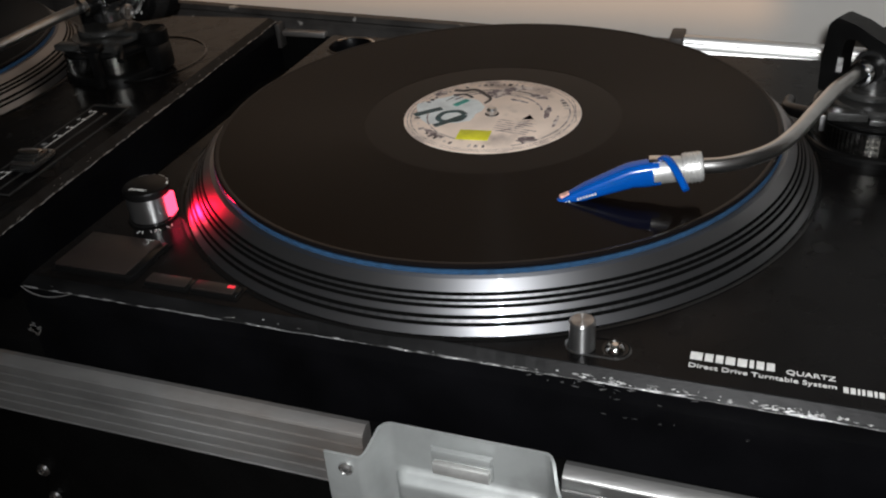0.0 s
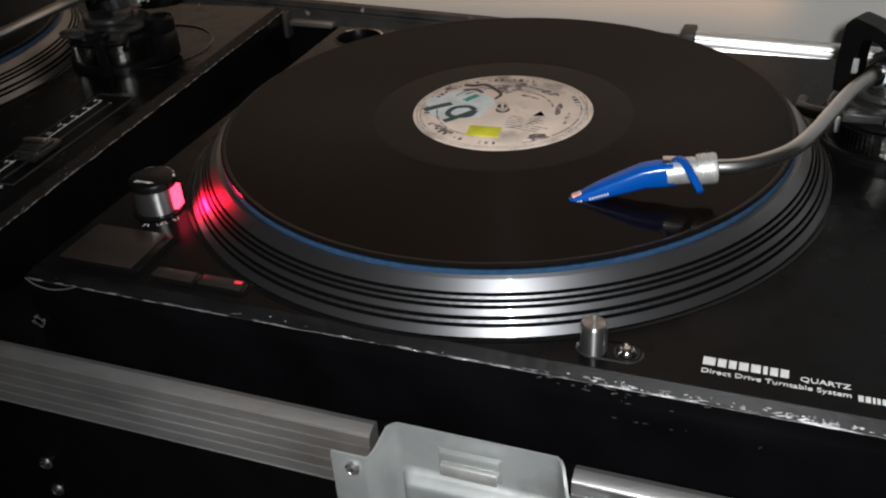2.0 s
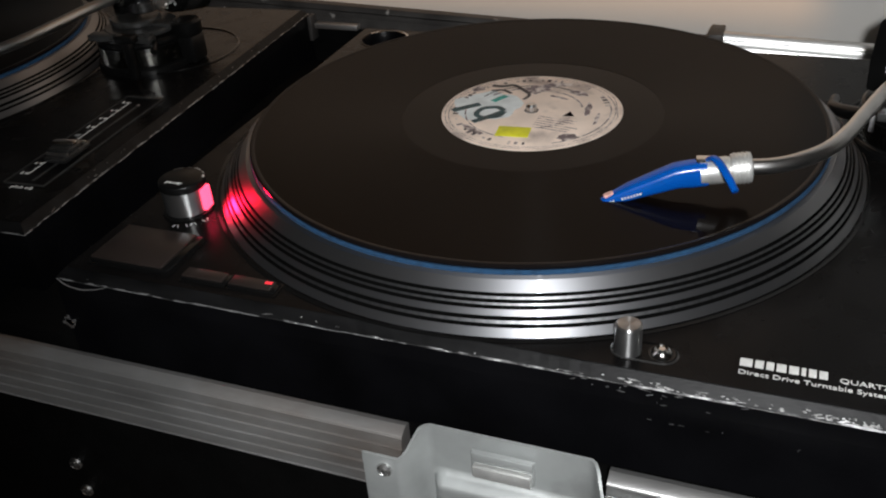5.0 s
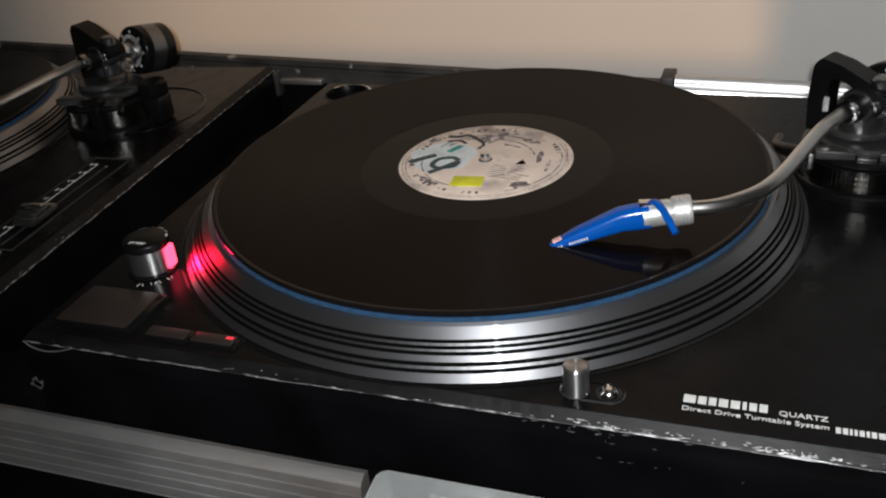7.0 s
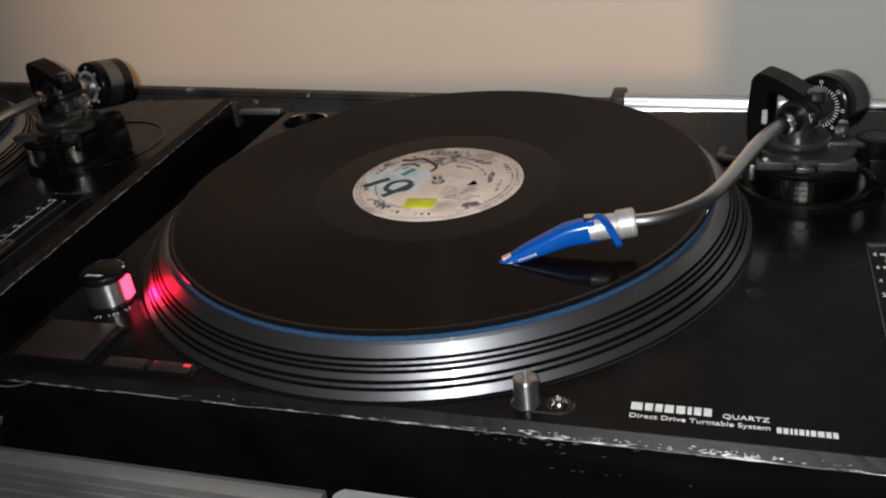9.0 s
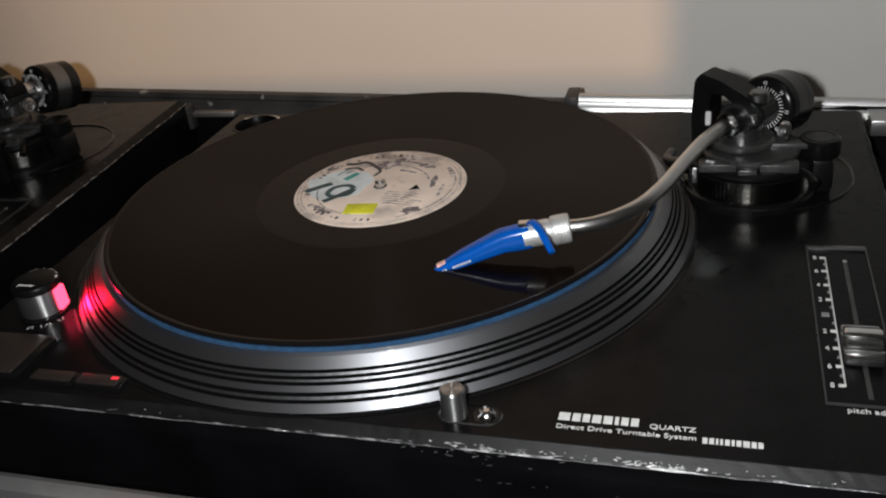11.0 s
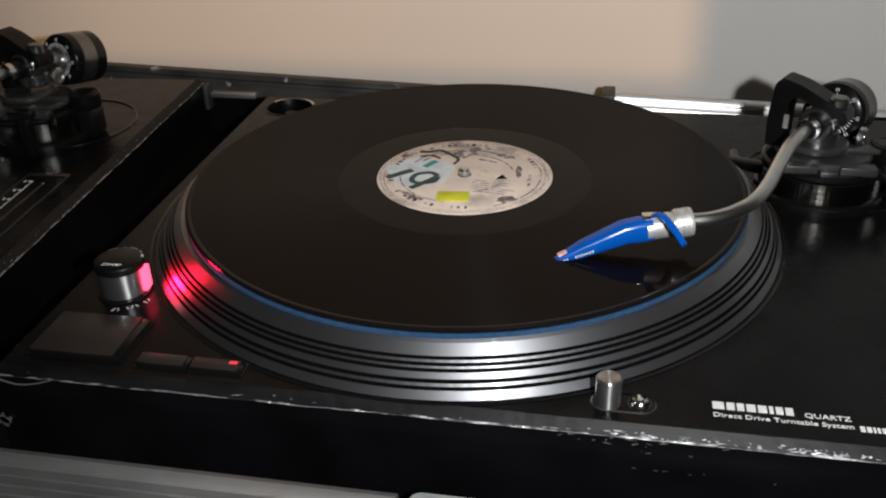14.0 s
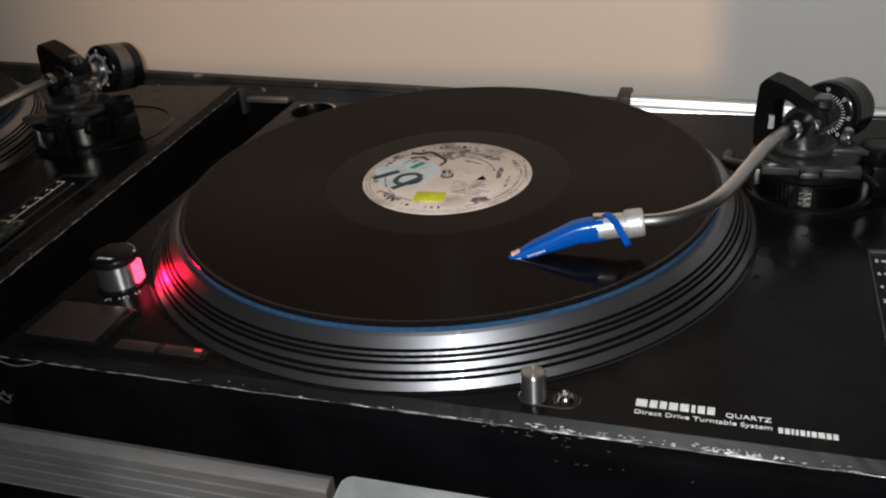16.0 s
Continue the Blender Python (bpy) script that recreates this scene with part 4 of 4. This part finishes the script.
    part("stylus_patch", put(box(-0.0026, 0.0020, -0.0015, 0.0015, 0.0008, 0.0021, 0.0006, m=Matrix.Translation(C.lerp(D, 0.58) + Vector((0, 0, 0.0012))) @ pose(0, 0, 0, 0, -20, 24))), PINK, shell, "pale pink paint on the stylus grip")
    part("stylus_tip", put(sweep([D + Vector((0.001, 0.0003, 0.0004)), D + dirn * 0.0012], [0.0013, 0.0007], 10)), SATIN, shell)
    part("stylus", put(sweep([D + Vector((0.0010, 0.0004, 0.0)), D + Vector((0.0004, 0.0002, -0.0004))], [0.0004, 0.0002], 8)), SATIN, shell)
    for k in range(13):
        # small unreadable print on the near flank
        if k in (4, 5):
            continue
        t0 = 0.05 + 0.072 * k
        a = D.lerp(B, 0.08 + 0.50 * t0)
        off = Vector((0.30, -0.95, 0.0)) * (0.0018 + 0.0034 * t0) + Vector((0, 0, 0.0002))
        part("printed_mark", put(sweep([a + off, a + off + (B - D).normalized() * 0.0008], [(0.0003, 0.0005), (0.0003, 0.0006)], 8, square=1)), WHITE, shell)
    # thin pale strip paints the highlight along the flank's upper facet
    lift = Vector((0.28, -0.90, 0)) * 0.0036 + Vector((0, 0, 0.0034))
    part("pale_stripe", put(sweep([A.lerp(B, 0.7) + lift * 1.06, B + lift * 1.02, B.lerp(C, 0.5) + lift * 0.92, C + lift * 0.80], [0.0004, 0.0005, 0.0005, 0.0003], 8)), STRIPE, shell, "pale painted highlight along the flank")
    part("finger_lift", put(sweep(spline([(0.0985, -0.0712, 0.0395), (0.1010, -0.0748, 0.0424), (0.1045, -0.0795, 0.0418), (0.1085, -0.0852, 0.0390), (0.1118, -0.0896, 0.0358)], 6), [(0.0020, 0.0012), (0.0019, 0.0012), (0.0016, 0.0013)], 14)), BLUE, shell, "bent blue finger lift")


right_tt = turntable(pose(0, 0, Z0), 0.0, True, "scuffed black direct-drive turntable with chipped edges, playing a record")
LEFT = pose(-0.4940, 0.0080, Z0 + 0.003, 0, 0, 3.4)
left_tt = turntable(LEFT, 7.0, False, "second black turntable with a silver tonearm, beside the first")

# ---------------------------------------------------------------- slipmats and records
def slipmat(m, label):
    ob = finish("slipmat", lathe([(0.0037, 0.0174), (0.1490, 0.0174), (0.1496, 0.0180), (0.1496, 0.0191), (0.1490, 0.0196), (0.0037, 0.0196)], 160, closed=True), FELT)
    ob.matrix_world = m
    return tagged(ob, label, "slipmat", "slipmats")


def record(m, detail, label):
    rec = empty("vinyl_record", m, label, "record", "vinyl records")
    zt = 0.0219
    part("grooved_disc", lathe([(0.0690, zt), (0.1466, zt), (0.1466, 0.0198), (0.0690, 0.0198)], 192, closed=True), VINYL, rec)
    part("run_out", lathe([(0.0480, zt - 0.0001), (0.0692, zt - 0.0001), (0.0692, 0.0198), (0.0480, 0.0198)], 128, closed=True), DEAD, rec, "smooth black run-out ring")
    part("edge_bead", lathe([(0.1465, zt), (0.1473, zt + 0.0003), (0.1484, zt + 0.0003), (0.1492, zt - 0.0003), (0.1493, zt - 0.0009), (0.1486, 0.0198), (0.1465, 0.0198)], 192, closed=True), BEAD, rec)
    lab = part("paper_label", lathe([(0.0036, zt + 0.0002), (0.0474, zt + 0.0002), (0.0480, zt), (0.0480, zt - 0.0004), (0.0036, zt - 0.0004)], 96, closed=True), PAPER, rec, "worn cream paper label")
    if not detail:
        return rec
    z = zt + 0.00025
    # flat black ring paints the dark of the gap round the spindle
    part("centre_hole", lathe([(0.0031, z), (0.0036, z + 0.0001), (0.0038, z)], 32), PRINT, lab)
    part("label_ring", lathe([(0.0440, z), (0.0442, z + 0.0001), (0.0444, z)], 96), SMUDGE, lab)
    part("pale_patch", blob(-0.0250, 0.0010, 0.0165, 0.0205, z, 20, 0.25, 4, 0.0001), PATCH, lab, "pale worn patch")
    z2 = z + 0.00015
    part("handwriting", ribbon([(-0.0412, -0.0099), (-0.0350, -0.0035), (-0.0294, 0.0015)], 0.0042, z2), INK, lab, "handwritten dark green figure 1")
    part("handwriting", joined(ribbon([(-0.0140, -0.0040), (-0.0187, -0.0006), (-0.0258, -0.0036), (-0.0272, -0.0110), (-0.0226, -0.0146), (-0.0152, -0.0118), (-0.0136, -0.0050)], 0.0030, z2), ribbon([(-0.0136, -0.0050), (-0.0204, -0.0145), (-0.0258, -0.0213)], 0.0036, z2 + 0.0001)), INK, lab, "handwritten dark green figure 9")
    part("teal_stroke", ribbon([(-0.0235, 0.0065), (-0.0212, 0.0110), (-0.0187, 0.0153)], 0.0036, z2), TEAL, lab)
    part("sticker", box(-0.0088, 0.0082, -0.0058, 0.0058, z2, z2 + 0.0002, 0.00005, m=pose(-0.0013, -0.0280, 0, 0, 0, 5)), YELLOW, lab, "small bright yellow sticker")
    tri = bmesh.new()
    tri.faces.new([tri.verts.new((*p, z2)) for p in ((0.0178, -0.0045), (0.0240, -0.0030), (0.0205, 0.0022))])
    bmesh.ops.solidify(tri, geom=tri.faces[:], thickness=0.0001)
    part("printed_triangle", tri, PRINT, lab)
    part("printed_scrawl", ribbon([(-0.0306, 0.0275), (-0.0245, 0.0277), (-0.0186, 0.0303), (-0.0116, 0.0248), (-0.0066, 0.0190), (-0.0079, 0.0124)], 0.0030, z2, taper=0.5), PRINT, lab, "black unreadable scrawl")
    part("printed_scrawl", ribbon([(-0.0290, 0.0205), (-0.0225, 0.0225), (-0.0170, 0.0190)], 0.0018, z2), PRINT, lab)
    for i, (sx, sy, a, b, t) in enumerate(((-0.004, 0.028, 0.0080, 0.0050, 20), (0.006, 0.036, 0.0070, 0.0030, 8), (0.019, 0.027, 0.0060, 0.0026, -30), (0.029, 0.007, 0.0018, 0.0075, 10), (0.0265, -0.028, 0.0060, 0.0030, 35), (-0.023, -0.0300, 0.0070, 0.0022, -30), (-0.037, 0.0215, 0.0050, 0.0022, 50), (0.036, -0.004, 0.0012, 0.0060, 0), (0.010, 0.019, 0.0050, 0.0012, -20))):
        part("smudge", blob(sx, sy, a, b, z + 0.00012 + i * 0.00001, t, 0.4, 20 + i, 0.00005), SMUDGE, lab)
    for r, a0, a1, w, mat in ((0.0330, 60, 158, 0.0011, PRINT), (0.0300, 100, 150, 0.0022, SMUDGE), (0.0270, 20, 95, 0.0010, SMUDGE), (0.0418, -60, 40, 0.0009, SMUDGE), (0.0462, 0, 359, 0.0004, SMUDGE), (0.0352, 188, 262, 0.0008, SMUDGE), (0.0225, -70, -10, 0.0007, SMUDGE)):
        part("printed_arc", ribbon([(r * math.cos(radians(a0 + (a1 - a0) * i / 10)), r * math.sin(radians(a0 + (a1 - a0) * i / 10))) for i in range(11)], w, z + 0.00008, 0.00005, 0.6), mat, lab)
    rnd = random.Random(5)
    for k in range(52):       # rim print that cannot be read
        if rnd.random() < 0.3:
            continue
        a = radians(20 + k * 5.1)
        mm = pose(0.0405 * math.cos(a), 0.0405 * math.sin(a), 0, 0, 0, math.degrees(a))
        h, w = rnd.uniform(0.0006, 0.0016), rnd.uniform(0.0004, 0.0011)
        part("rim_print", box(-h, h, -w, w, z2, z2 + 0.0001, m=mm), PRINT if rnd.random() < 0.5 else SMUDGE, lab, smooth=0)
    for k in range(6):
        part("print_line", box(0.006, 0.006 + rnd.uniform(0.012, 0.024), -0.0003, 0.0003, z2, z2 + 0.0001, m=pose(0, -0.006 - 0.0026 * k, 0, 0, 0, -8)), SMUDGE, lab, smooth=0)
    return rec


slipmat(pose(0, 0, Z0), "blue felt slipmat under the record on the platter")
slipmat(LEFT, "blue felt slipmat on the second turntable's platter")
record(pose(0, 0, Z0), True, "black vinyl record with a worn handwritten label, on the blue slipmat")
record(LEFT, False, "black vinyl record on the second turntable")

# a strip of trim that has peeled off along the front edge
part("peeled_trim", sweep(spline([(PX0 + 0.001, PY0 - 0.0003, -0.0042), (PX0 + 0.006, PY0 - 0.0012, -0.0062), (PX0 + 0.014, PY0 - 0.0014, -0.0074), (PX0 + 0.022, PY0 - 0.0010, -0.0064), (PX0 + 0.029, PY0 - 0.0003, -0.0044)], 6), [0.0003, 0.0004, 0.0003], 8), ALU, right_tt, "thin peeled strip of edge trim")
# silver flakes on the corner below the plate
chip = finish("paint_flake", joined(*[blob(0, 0, 0.0042 - 0.0009 * k, 0.0016, 0.0, 30 + 50 * k, 0.6, 30 + k, 0.0003) for k in range(3)]), ALU)
chip.matrix_world = Matrix.Translation((PX0 + 0.0005, PY0 - 0.0010, Z0 - 0.0290)) @ pose(0, 0, 0, 90)
tagged(chip, "curled flake of silver paint on the turntable's front", "flake")

strobe = lamp("strobe_lamp", "SPOT", 0.24, (1.0, 0.004, 0.03), look((STROBE[0] + 0.0146, STROBE[1] + 0.0020, Z0 + 0.0085), (-0.10, -0.086, Z0 + 0.004)), radius=0.0055, cone=130)
